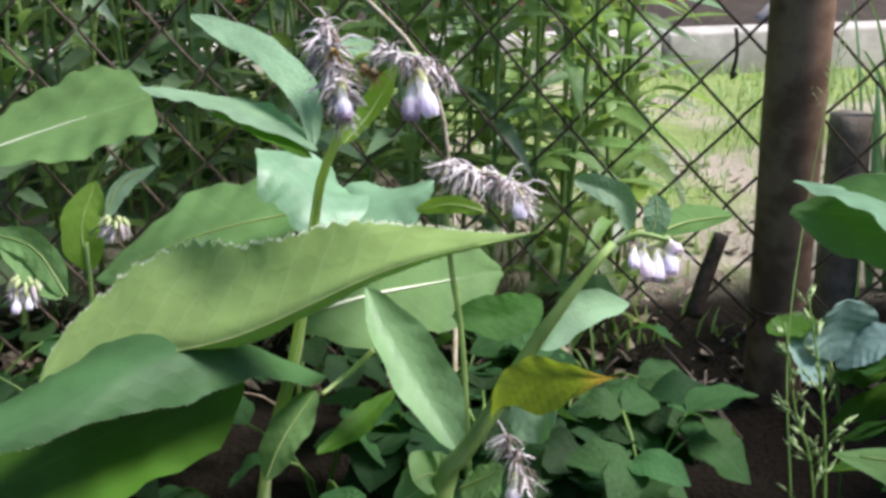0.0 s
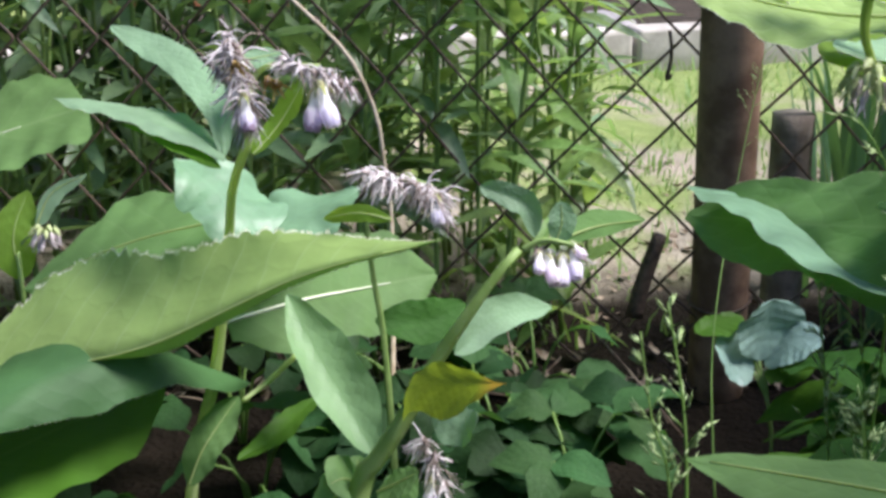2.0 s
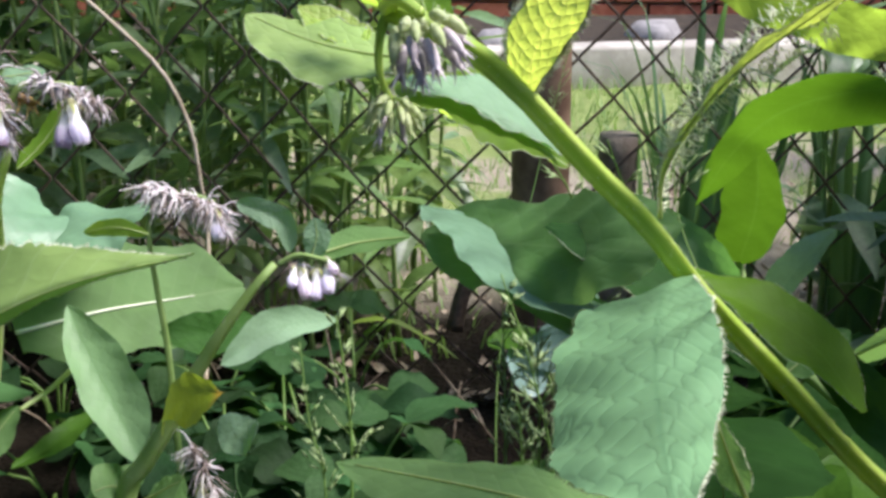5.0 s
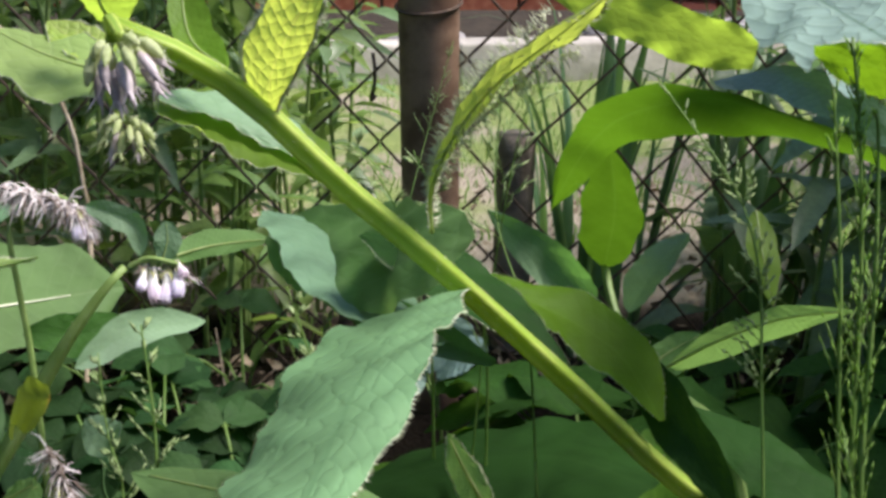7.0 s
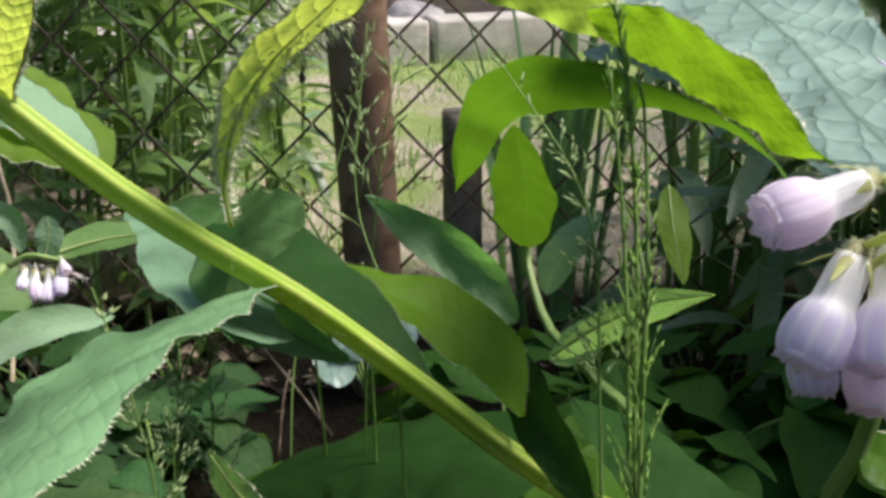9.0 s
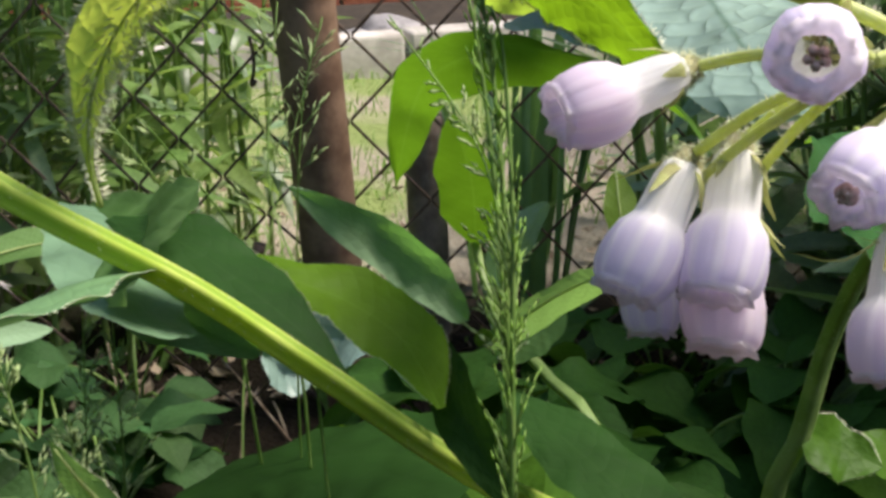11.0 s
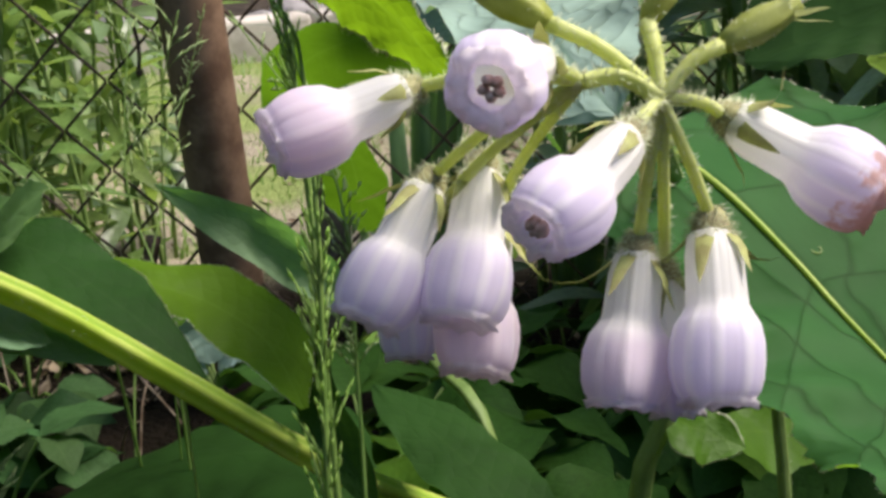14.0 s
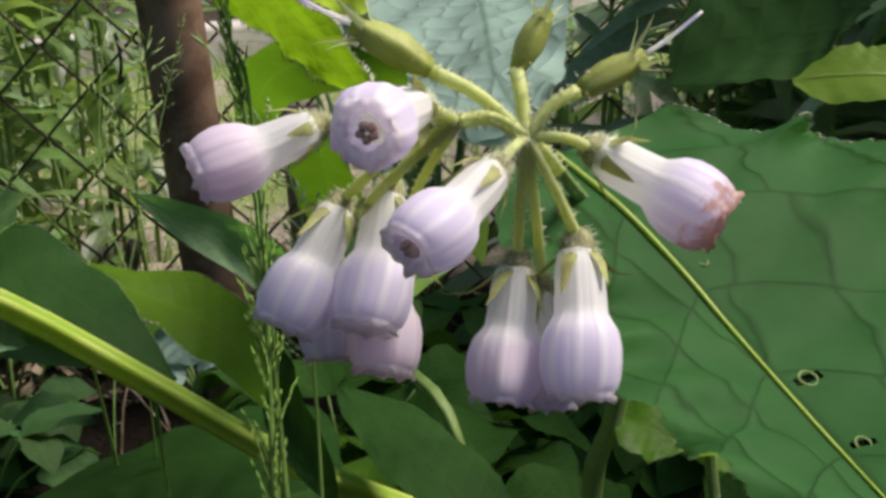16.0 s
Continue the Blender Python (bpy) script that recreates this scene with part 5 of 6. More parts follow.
leaf(plant_b, [(0.0255, 0.5620, 0.1860), (0.0297, 0.5480, 0.2051), (0.0424, 0.5250, 0.2213), (0.0597, 0.4950, 0.2361), (0.0742, 0.4470, 0.2578)], (-0.0042, 0.0183, 0.0027), (-0.0016, -0.0067, -0.0146), M_LEAF_OLD, seed=22, w1=(0.5, 0.85, 1.0, 1.0, 0.7, 0.35, 0.1, 0.0), w2=(0.5, 0.6, 0.8, 1.05, 1.0, 0.6, 0.2, 0.0), cup=0.1, wave=0.06, nv=50, rib=0)
leaf(plant_b, [(0.0541, 0.5900, 0.2096), (0.0814, 0.6400, 0.2128), (0.1189, 0.6900, 0.1990)], (0.0048, 0.0173, 0.0088), (0.0041, -0.0027, -0.0087), M_LEAF_BLUE, peak=0.45, seed=23, cup=0.2)
leaf(plant_b, [(0.0967, 0.5750, 0.2828), (0.0918, 0.5780, 0.2996), (0.0679, 0.5800, 0.3100)], (0.0037, -0.0004, 0.0069), (-0.0077, -0.0034, -0.0018), M_LEAF_BLUE, peak=0.55, seed=24)
leaf(plant_b, [(0.1079, 0.5740, 0.2799), (0.1111, 0.5760, 0.2906), (0.1105, 0.5790, 0.3016)], (0.0080, -0.0000, 0.0026), (-0.0072, -0.0000, 0.0019), M_LEAF_BLUE, peak=0.5, seed=25, rib=0.0005)
leaf(plant_b, [(0.1080, 0.5740, 0.2809), (0.1332, 0.6000, 0.2808), (0.1654, 0.6300, 0.2753)], (-0.0028, 0.0024, 0.0086), (-0.0012, -0.0026, -0.0061), M_LEAF, peak=0.45, seed=26)
stem(plant_b, [(0.0904, 0.5715, 0.2771), (0.1013, 0.5711, 0.2824), (0.1172, 0.5693, 0.2799)], 0.0018, 0.0012, name="flower_stalk")
bell(plant_b, (0.1031, 0.5708, 0.2748), (0.1066, 0.5583, 0.2624), None, 30, 0.8)
bell(plant_b, (0.1113, 0.5708, 0.2748), (0.1104, 0.5582, 0.2619), None, 31, 0.8)
bell(plant_b, (0.1169, 0.5715, 0.2771), (0.1176, 0.5592, 0.2652), None, 32, 0.8)
bell(plant_b, (0.1163, 0.5724, 0.2799), (0.1217, 0.5627, 0.2759), None, 33, 0.8)
bell(plant_b, (0.0987, 0.5712, 0.2762), (0.0979, 0.5603, 0.2685), None, 34, 0.8)
dry_head(plant_b, (0.1089, 0.5710, 0.2754), (1, 0, -0.2), 0.028, 41, 0, 24)

plant_c = thing("comfrey_plant", (0.0267, 0.6566, 0.0000), "comfrey stalk ending in an arching withered flower head", "comfrey plant", "comfrey plants")
stem(plant_c, [(0.0201, 0.6548, -0.0100), (0.0126, 0.6631, 0.1708), (0.0055, 0.6711, 0.2277), (0.0020, 0.6723, 0.2636), (0.0054, 0.6786, 0.2831), (0.0226, 0.6805, 0.2890), (0.0431, 0.6786, 0.2831)], 0.003, 0.0014)
dry_head(plant_c, (0.0247, 0.6720, 0.2873), (1, 0, -0.35), 0.046, 51, 0, 130)
dry_head(plant_c, (0.0437, 0.6680, 0.2764), (0.6, 0, -0.8), 0.032, 52, 0, 80)
bell(plant_c, (0.0445, 0.6722, 0.2795), (0.0466, 0.6618, 0.2638), None, 53, 0.85)
leaf(plant_c, [(0.0220, 0.5685, 0.2954), (0.0046, 0.5697, 0.2989), (-0.0144, 0.5769, 0.2939)], (-0.0000, 0.0015, 0.0046), (0.0000, -0.0014, -0.0044), M_LEAF_LIT, peak=0.5, seed=54, rib=0.0006)
leaf(plant_c, [(0.0056, 0.6719, 0.1976), (0.0414, 0.6812, 0.1939), (0.0637, 0.6939, 0.2006)], (-0.0071, 0.0044, 0.0136), (-0.0041, -0.0137, -0.0098), M_LEAF_DARK, peak=0.5, seed=55)

plant_d = thing("comfrey_plant", (0.0399, 0.5290, 0.0000), "low comfrey shoot with a withered mauve flower head", "comfrey plant", "comfrey plants")
dry_head(plant_d, (0.0422, 0.5904, 0.1411), (0.4, 0, -1), 0.040, 61, 1, 60)
stem(plant_d, [(0.0193, 0.5077, -0.0100), (0.0212, 0.5740, 0.0904), (0.0212, 0.5860, 0.1273), (0.0326, 0.5919, 0.1457)], 0.0022, 0.0014)
leaf(plant_d, [(-0.0267, 0.5713, 0.1212), (-0.0078, 0.5859, 0.1309), (-0.0014, 0.6005, 0.1411)], (-0.0129, 0.0019, 0.0062), (0.0096, -0.0116, -0.0006), M_LEAF, peak=0.5, seed=62)
leaf(plant_d, [(0.0114, 0.5740, 0.1197), (0.0242, 0.5789, 0.1348), (0.0321, 0.5809, 0.1409)], (-0.0096, 0.0009, 0.0030), (0.0096, -0.0020, -0.0061), M_LEAF, peak=0.5, seed=63)

plant_e = thing("comfrey_plant", (-0.2641, 0.7295, 0.0000), "comfrey with small closed flower buds among pale leaves", "comfrey plant", "comfrey plants")
stem(plant_e, [(-0.2395, 0.7321, -0.0100), (-0.2445, 0.7538, 0.1908), (-0.2464, 0.7622, 0.2169), (-0.2366, 0.7665, 0.2299), (-0.2268, 0.7653, 0.2262)], 0.0026, 0.0014)
leaf(plant_e, [(-0.2453, 0.7562, 0.1982), (-0.2503, 0.7659, 0.2280), (-0.2436, 0.7852, 0.2553)], (-0.0145, 0.0036, 0.0112), (0.0176, 0.0000, -0.0000), M_LEAF_LIT, peak=0.45, seed=71)
leaf(plant_e, [(-0.2347, 0.7677, 0.2336), (-0.2229, 0.7749, 0.2560), (-0.1982, 0.7789, 0.2683)], (-0.0039, 0.0006, 0.0019), (0.0059, -0.0018, -0.0056), M_LEAF_BLUE, peak=0.4, seed=72, rib=0.0006)
leaf(plant_e, [(-0.2536, 0.7320, 0.1884), (-0.2801, 0.7515, 0.2162), (-0.3189, 0.7646, 0.2243)], (0.0039, 0.0036, 0.0110), (0.0150, -0.0166, -0.0187), M_LEAF, peak=0.45, seed=73)
leaf(plant_e, [(-0.2575, 0.7314, 0.1866), (-0.2840, 0.7479, 0.2052), (-0.3033, 0.7515, 0.2162)], (0.0039, 0.0012, 0.0037), (-0.0002, -0.0130, -0.0077), M_LEAF, peak=0.45, seed=74, rib=0.0006)
bud_head(plant_e, (-0.2248, 0.7563, 0.2309), 0.022, 75)
bud_head(plant_e, (-0.2823, 0.7337, 0.1939), 0.026, 76)
bell(plant_e, (-0.2862, 0.7279, 0.1920), (-0.2851, 0.7191, 0.1812), None, 77, 0.8)
bell(plant_e, (-0.2786, 0.7279, 0.1920), (-0.2760, 0.7199, 0.1837), None, 78, 0.8)

plant_f = thing("comfrey_plant", (0.3361, 0.3272, 0.0000), "comfrey with a thick slanting yellow-green hairy stem", "comfrey plant", "comfrey plants")
stem(plant_f, [(0.5391, 0.4299, -0.0100), (0.4391, 0.4099, 0.1585), (0.3307, 0.3565, 0.2637), (0.2853, 0.3356, 0.3113), (0.2494, 0.3200, 0.3481), (0.2183, 0.2825, 0.3846), (0.1983, 0.2721, 0.4042), (0.1746, 0.2640, 0.4289), (0.1619, 0.2580, 0.4383), (0.1518, 0.2550, 0.4444), (0.1427, 0.2520, 0.4481)], 0.0055, 0.0028, M_STEM_LIT, n=40, hair=1200, hair_len=0.0013, ridges=0.2)
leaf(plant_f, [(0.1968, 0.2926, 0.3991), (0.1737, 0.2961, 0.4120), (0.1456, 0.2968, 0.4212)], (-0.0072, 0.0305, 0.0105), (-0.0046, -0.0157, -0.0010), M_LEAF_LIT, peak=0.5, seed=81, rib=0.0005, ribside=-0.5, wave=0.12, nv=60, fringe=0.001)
leaf(plant_f, [(0.1948, 0.2878, 0.4033), (0.1729, 0.2901, 0.4161), (0.1476, 0.2921, 0.4237)], (-0.0031, 0.0237, 0.0059), (-0.0008, -0.0024, -0.0011), M_LEAF_BLUE, peak=0.5, seed=80, rib=0, wave=0.12, nv=60, fringe=0.001)
leaf(plant_f, [(0.1531, 0.2620, 0.4343), (0.1381, 0.2680, 0.4346), (0.1218, 0.2760, 0.4372), (0.1056, 0.2850, 0.4427)], (0.0022, 0.0125, 0.0048), (-0.0027, -0.0175, -0.0058), M_LEAF_PALE, peak=0.45, seed=82, rib=0.0005, fringe=0.001, nv=60)
leaf(plant_f, [(0.1377, 0.2750, 0.4361), (0.1298, 0.2820, 0.4391), (0.1194, 0.2900, 0.4445)], (0.0027, 0.0071, 0.0041), (-0.0005, -0.0079, -0.0030), M_LEAF_NET, seed=120, peak=0.45, nv=50, fringe=0.0008)
leaf(plant_f, [(0.2373, 0.3350, 0.3589), (0.2213, 0.4000, 0.3403), (0.1973, 0.4700, 0.3212), (0.1668, 0.5320, 0.3071)], (-0.0094, 0.0943, -0.0033), (-0.0135, -0.0057, -0.0192), M_LEAF, rib=0, seed=83, wave=0.08, w1=(0.5, 0.78, 0.95, 1.0, 1.0, 0.95, 0.75, 0.1), nv=50, fringe=0.0007)
# paler blade laid on as the sky-lit half of the previous leaf
leaf(plant_f, [(0.2369, 0.3650, 0.3172), (0.2205, 0.3950, 0.3178), (0.2040, 0.4400, 0.3202), (0.1874, 0.4900, 0.3234), (0.1659, 0.5270, 0.3230)], (0.0154, 0.0238, -0.0023), (-0.0116, -0.0412, 0.0013), M_LEAF_SHEEN, seed=127, rib=0, nv=50, wave=0.06, fringe=0.0006, w1=(0.3, 0.6, 0.9, 1.0, 1.0, 1.0, 0.8, 0.1), w2=(0.3, 0.7, 0.95, 1.0, 1.0, 0.9, 0.7, 0.1))
leaf(plant_f, [(0.2394, 0.3050, 0.3613), (0.2233, 0.2750, 0.3685), (0.2053, 0.2150, 0.3761), (0.1960, 0.1750, 0.3771), (0.1894, 0.1400, 0.3796), (0.1861, 0.1200, 0.3815)], (-0.0223, -0.0088, -0.0077), (0.0048, -0.0368, 0.0049), M_LEAF_HANG, seed=84, wave=0.12, nv=90, fringe=0.0012, teeth=0.035, w2=(0.1, 0.5, 0.9, 1.0, 1.0, 0.95, 0.75, 0.4, 0.0), cup=0.0, w1=(0.5, 1.0, 1.08, 1.12, 1.2, 1.2, 1.05, 0.6, 0.0))
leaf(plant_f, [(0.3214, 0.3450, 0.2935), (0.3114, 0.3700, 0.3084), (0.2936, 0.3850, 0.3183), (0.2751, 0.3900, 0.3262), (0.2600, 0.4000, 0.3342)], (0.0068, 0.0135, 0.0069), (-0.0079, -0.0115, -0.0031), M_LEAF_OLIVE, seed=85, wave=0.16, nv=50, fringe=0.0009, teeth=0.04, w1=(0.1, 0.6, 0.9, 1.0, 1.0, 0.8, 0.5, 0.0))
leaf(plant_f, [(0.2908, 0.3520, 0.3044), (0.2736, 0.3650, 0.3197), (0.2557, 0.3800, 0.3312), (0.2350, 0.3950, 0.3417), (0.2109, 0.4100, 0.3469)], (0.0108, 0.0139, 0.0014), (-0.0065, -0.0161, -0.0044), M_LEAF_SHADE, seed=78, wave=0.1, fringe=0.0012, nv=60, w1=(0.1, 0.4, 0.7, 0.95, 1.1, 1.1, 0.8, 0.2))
leaf(plant_f, [(0.2617, 0.3750, 0.3045), (0.2379, 0.4000, 0.3067), (0.2104, 0.4300, 0.3105), (0.1859, 0.4500, 0.3171)], (-0.0021, 0.0056, 0.0093), (-0.0083, -0.0144, -0.0023), M_LEAF_BLUE, seed=79, wave=0.1, w1=(0.2, 0.7, 1.0, 1.0, 0.9, 0.65, 0.0))
part("bristles", hairs_geo([(0.2277, 0.2970, 0.3988), (0.2326, 0.2880, 0.4165), (0.2421, 0.2800, 0.4319), (0.2580, 0.2700, 0.4478)], 0.0020, 0.0070, 620, 0.0044, 7, 0.00026), M_HAIR, plant_f)
leaf(plant_f, [(0.2276, 0.3030, 0.3806), (0.2267, 0.3000, 0.3948), (0.2312, 0.2900, 0.4131), (0.2412, 0.2800, 0.4305), (0.2566, 0.2700, 0.4464), (0.2701, 0.2620, 0.4603)], (0.0067, 0.0156, -0.0035), (-0.0067, -0.0156, 0.0035), M_LEAF_NET, seed=86, wave=0.12, nv=60, w1=(0.07, 0.1, 0.3, 0.65, 0.95, 1.0, 0.8, 0.0), fringe=0.003, ribmat=M_RIB, rib=0.0007)
leaf(plant_f, [(0.1800, 0.2660, 0.4243), (0.1804, 0.2620, 0.4349), (0.1853, 0.2550, 0.4473), (0.1929, 0.2500, 0.4616)], (0.0061, -0.0042, -0.0004), (-0.0095, 0.0028, 0.0002), M_LEAF_NET, peak=0.55, seed=87, wave=0.15, nv=60, fringe=0.002)
leaf(plant_f, [(0.1675, 0.2873, 0.4321), (0.1560, 0.3015, 0.4394), (0.1520, 0.3181, 0.4570)], (0.0056, 0.0014, 0.0063), (-0.0064, 0.0021, 0.0044), M_LEAF_LIT, peak=0.5, seed=88)
leaf(plant_f, [(0.1429, 0.2630, 0.4468), (0.1392, 0.2600, 0.4526), (0.1371, 0.2588, 0.4648)], (0.0088, -0.0047, 0.0047), (-0.0077, 0.0072, 0.0033), M_LEAF_LIT, peak=0.5, seed=89)
bud_head(plant_f, (0.1508, 0.2190, 0.4442), 0.019, 91, (0.35, -0.2, -1))
stem(plant_f, [(0.1427, 0.2520, 0.4481), (0.1450, 0.2380, 0.4515), (0.1495, 0.2230, 0.4500)], 0.0020, 0.0012, M_STEM_LIT, name="flower_stalk")
bud_head(plant_f, (0.1442, 0.2540, 0.4213), 0.0145, 96, (-0.1, -0.2, -1), 0.9)
stem(plant_f, [(0.1433, 0.2520, 0.4479), (0.1412, 0.2530, 0.4416), (0.1410, 0.2535, 0.4325), (0.1438, 0.2540, 0.4250)], 0.0012, 0.0009, M_STEM_LIT, name="flower_stalk")
leaf(plant_f, [(0.2385, 0.2350, 0.3226), (0.2306, 0.2300, 0.3384), (0.2254, 0.2273, 0.3505)], (0.0030, -0.0005, 0.0022), (-0.0053, -0.0005, 0.0004), M_LEAF, peak=0.4, seed=99, fringe=0.0008)
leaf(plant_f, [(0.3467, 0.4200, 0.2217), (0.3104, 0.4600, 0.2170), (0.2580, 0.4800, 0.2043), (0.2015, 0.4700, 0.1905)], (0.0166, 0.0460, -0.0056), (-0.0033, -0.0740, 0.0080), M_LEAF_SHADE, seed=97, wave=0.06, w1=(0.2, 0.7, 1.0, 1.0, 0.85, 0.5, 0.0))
leaf(plant_f, [(0.2302, 0.2717, 0.2862), (0.1840, 0.2954, 0.2895), (0.1270, 0.3367, 0.2809)], (0.0016, 0.0211, 0.0005), (-0.0087, -0.0218, -0.0034), M_LEAF, peak=0.42, seed=98)

plant_g = thing("comfrey_plant", (0.3925, 0.5880, 0.0000), "comfrey shoot with an upright leaf and long drooping leaves", "comfrey plant", "comfrey plants")
stem(plant_g, [(0.4511, 0.4971, -0.0100), (0.4194, 0.5000, 0.1824), (0.4045, 0.5600, 0.2009), (0.3892, 0.6200, 0.2077), (0.3830, 0.6500, 0.2266), (0.3808, 0.6680, 0.2454)], 0.0045, 0.0025)
leaf(plant_g, [(0.3809, 0.6680, 0.2442), (0.3731, 0.6250, 0.2944), (0.3589, 0.5920, 0.3417)], (0.0143, -0.0121, 0.0047), (-0.0212, 0.0029, 0.0049), M_LEAF_MID, peak=0.45, seed=101)
leaf(plant_g, [(0.3684, 0.6200, 0.2141), (0.3308, 0.5600, 0.2705), (0.3001, 0.5200, 0.3061), (0.2729, 0.4870, 0.3351)], (-0.0037, -0.0113, 0.0241), (-0.0232, -0.0213, 0.0088), M_LEAF_BLUE, peak=0.45, seed=102, cup=-0.2)
leaf(plant_g, [(0.3771, 0.5594, 0.2150), (0.3947, 0.5621, 0.2284), (0.4137, 0.5637, 0.2388)], (-0.0029, 0.0029, 0.0074), (0.0027, -0.0049, -0.0133), M_LEAF, peak=0.5, seed=103)
leaf(plant_g, [(0.3925, 0.2950, 0.3867), (0.3920, 0.3300, 0.3952), (0.3864, 0.3700, 0.3978), (0.3755, 0.4200, 0.3982), (0.3573, 0.4600, 0.3939), (0.3374, 0.5000, 0.3771), (0.3315, 0.5500, 0.3465), (0.3277, 0.6000, 0.3018)], (0.0024, -0.0358, 0.0167), (0.0148, -0.0058, -0.0116), M_LEAF_MID, seed=104, wave=0.1, ribside=-0.6, nv=60, w1=(0.1, 0.45, 0.7, 0.9, 1.0, 0.9, 0.65, 0.5, 0.0))
leaf(plant_g, [(0.3209, 0.4000, 0.3034), (0.3254, 0.3600, 0.2943), (0.3311, 0.3300, 0.2873), (0.3398, 0.3100, 0.2746)], (0.0066, -0.0117, 0.0079), (-0.0088, 0.0083, -0.0048), M_LEAF_SHADE, peak=0.5, seed=106)
leaf(plant_g, [(0.3505, 0.4300, 0.2779), (0.3621, 0.4000, 0.3033), (0.3726, 0.3650, 0.3265), (0.3829, 0.3300, 0.3431)], (0.0013, 0.0068, 0.0037), (0.0020, -0.0082, -0.0040), M_LEAF, peak=0.4, seed=107)
leaf(plant_g, [(0.4433, 0.5784, 0.3094), (0.4392, 0.5522, 0.2925), (0.4410, 0.5333, 0.2679)], (0.0093, -0.0010, 0.0003), (-0.0078, 0.0003, -0.0017), M_LEAF_LIT, peak=0.45, seed=108)
leaf(plant_g, [(0.3861, 0.6200, 0.2304), (0.3917, 0.6000, 0.2632), (0.4091, 0.5900, 0.2916)], (0.0123, -0.0008, 0.0042), (-0.0086, -0.0008, 0.0123), M_LEAF_BLUEGREY, peak=0.5, seed=109)
leaf(plant_g, [(0.3966, 0.3250, 0.4011), (0.3857, 0.3550, 0.4118), (0.3740, 0.3950, 0.4161), (0.3575, 0.4300, 0.4079)], (0.0065, 0.0024, 0.0038), (-0.0039, -0.0126, -0.0086), M_LEAF_BLUEGREY, peak=0.5, seed=105, wave=0.08)

plant_h = thing("comfrey_plant", (0.3664, 0.1702, 0.0000), "comfrey with a nodding cluster of lavender and white bell flowers", "comfrey plant", "comfrey plants")
bell(plant_h, (0.3247, 0.1229, 0.4409), (0.3098, 0.1197, 0.4372), (0.3396, 0.1091, 0.4435), 1)
bell(plant_h, (0.3347, 0.1082, 0.4457), (0.3270, 0.0947, 0.4463), (0.3396, 0.1091, 0.4435), 2, anther=True)
bell(plant_h, (0.3277, 0.1295, 0.4285), (0.3186, 0.1229, 0.4152), (0.3396, 0.1091, 0.4435), 3, spread=0.5)
bell(plant_h, (0.3342, 0.1300, 0.4296), (0.3287, 0.1201, 0.4150), (0.3396, 0.1091, 0.4435), 4, spread=0.5)
bell(plant_h, (0.3359, 0.1332, 0.4215), (0.3315, 0.1241, 0.4065), (0.3396, 0.1091, 0.4435), 5, spread=0.5)
bell(plant_h, (0.3422, 0.1031, 0.4392), (0.3308, 0.0954, 0.4335), (0.3469, 0.1072, 0.4416), 6, anther=True)
bell(plant_h, (0.3474, 0.1140, 0.4237), (0.3435, 0.1070, 0.4090), (0.3469, 0.1072, 0.4416), 7, spread=0.5, curl=0.7)
bell(plant_h, (0.3542, 0.1107, 0.4266), (0.3519, 0.1020, 0.4107), (0.3469, 0.1072, 0.4416), 8, wide=0.95, spread=0.3, curl=1.0)
bell(plant_h, (0.3511, 0.1152, 0.4200), (0.3505, 0.1091, 0.4061), (0.3469, 0.1072, 0.4416), 9, wide=0.85)
bell(plant_h, (0.3584, 0.1161, 0.4367), (0.3713, 0.1070, 0.4294), (0.3469, 0.1072, 0.4416), 10, curl=0.9, petal=M_PETAL_WILT)
bell(plant_h, (0.3262, 0.1366, 0.4178), (0.3246, 0.1306, 0.4065), (0.3396, 0.1091, 0.4435), 11)
stem(plant_h, [(0.3469, 0.1072, 0.4416), (0.3434, 0.1086, 0.4437), (0.3396, 0.1091, 0.4435)], 0.0009, 0.0008, M_PEDICEL, hair=120, hair_len=0.0011, name="flower_stalk")
stem(plant_h, [(0.4782, 0.2678, -0.0100), (0.4302, 0.2318, 0.3220), (0.3898, 0.1948, 0.3944), (0.3611, 0.1417, 0.4277)], 0.0022, 0.0011, M_STEM, n=40, hair=300, hair_len=0.0011)
stem(plant_h, [(0.3611, 0.1417, 0.4277), (0.3540, 0.1250, 0.4350), (0.3469, 0.1072, 0.4416)], 0.0011, 0.0008, M_PEDICEL, n=14, hair=150, hair_len=0.0009, name="flower_stalk")
stem(plant_h, [(0.4480, 0.3650, -0.0100), (0.4400, 0.3500, 0.1500), (0.4356, 0.3400, 0.2478), (0.4396, 0.3300, 0.2803), (0.4391, 0.3150, 0.3201), (0.4330, 0.2850, 0.3560), (0.4150, 0.2350, 0.3830), (0.3898, 0.1948, 0.3944)], 0.0060, 0.0014, M_STEM, n=44, hair=400, hair_len=0.0012, seed=5)
pod(plant_h, (0.3532, 0.1079, 0.4462), (0.3609, 0.1079, 0.4498), (0.3469, 0.1072, 0.4416), 1, [(0.3609, 0.1079, 0.4498), (0.3638, 0.1081, 0.4514), (0.3679, 0.1084, 0.4542)])
pod(plant_h, (0.3470, 0.1118, 0.4483), (0.3511, 0.1134, 0.4546), (0.3469, 0.1072, 0.4416), 2, None)
pod(plant_h, (0.3374, 0.1135, 0.4486), (0.3291, 0.1168, 0.4540), (0.3469, 0.1072, 0.4416), 3, [(0.3291, 0.1168, 0.4540), (0.3267, 0.1176, 0.4551), (0.3222, 0.1193, 0.4577)])
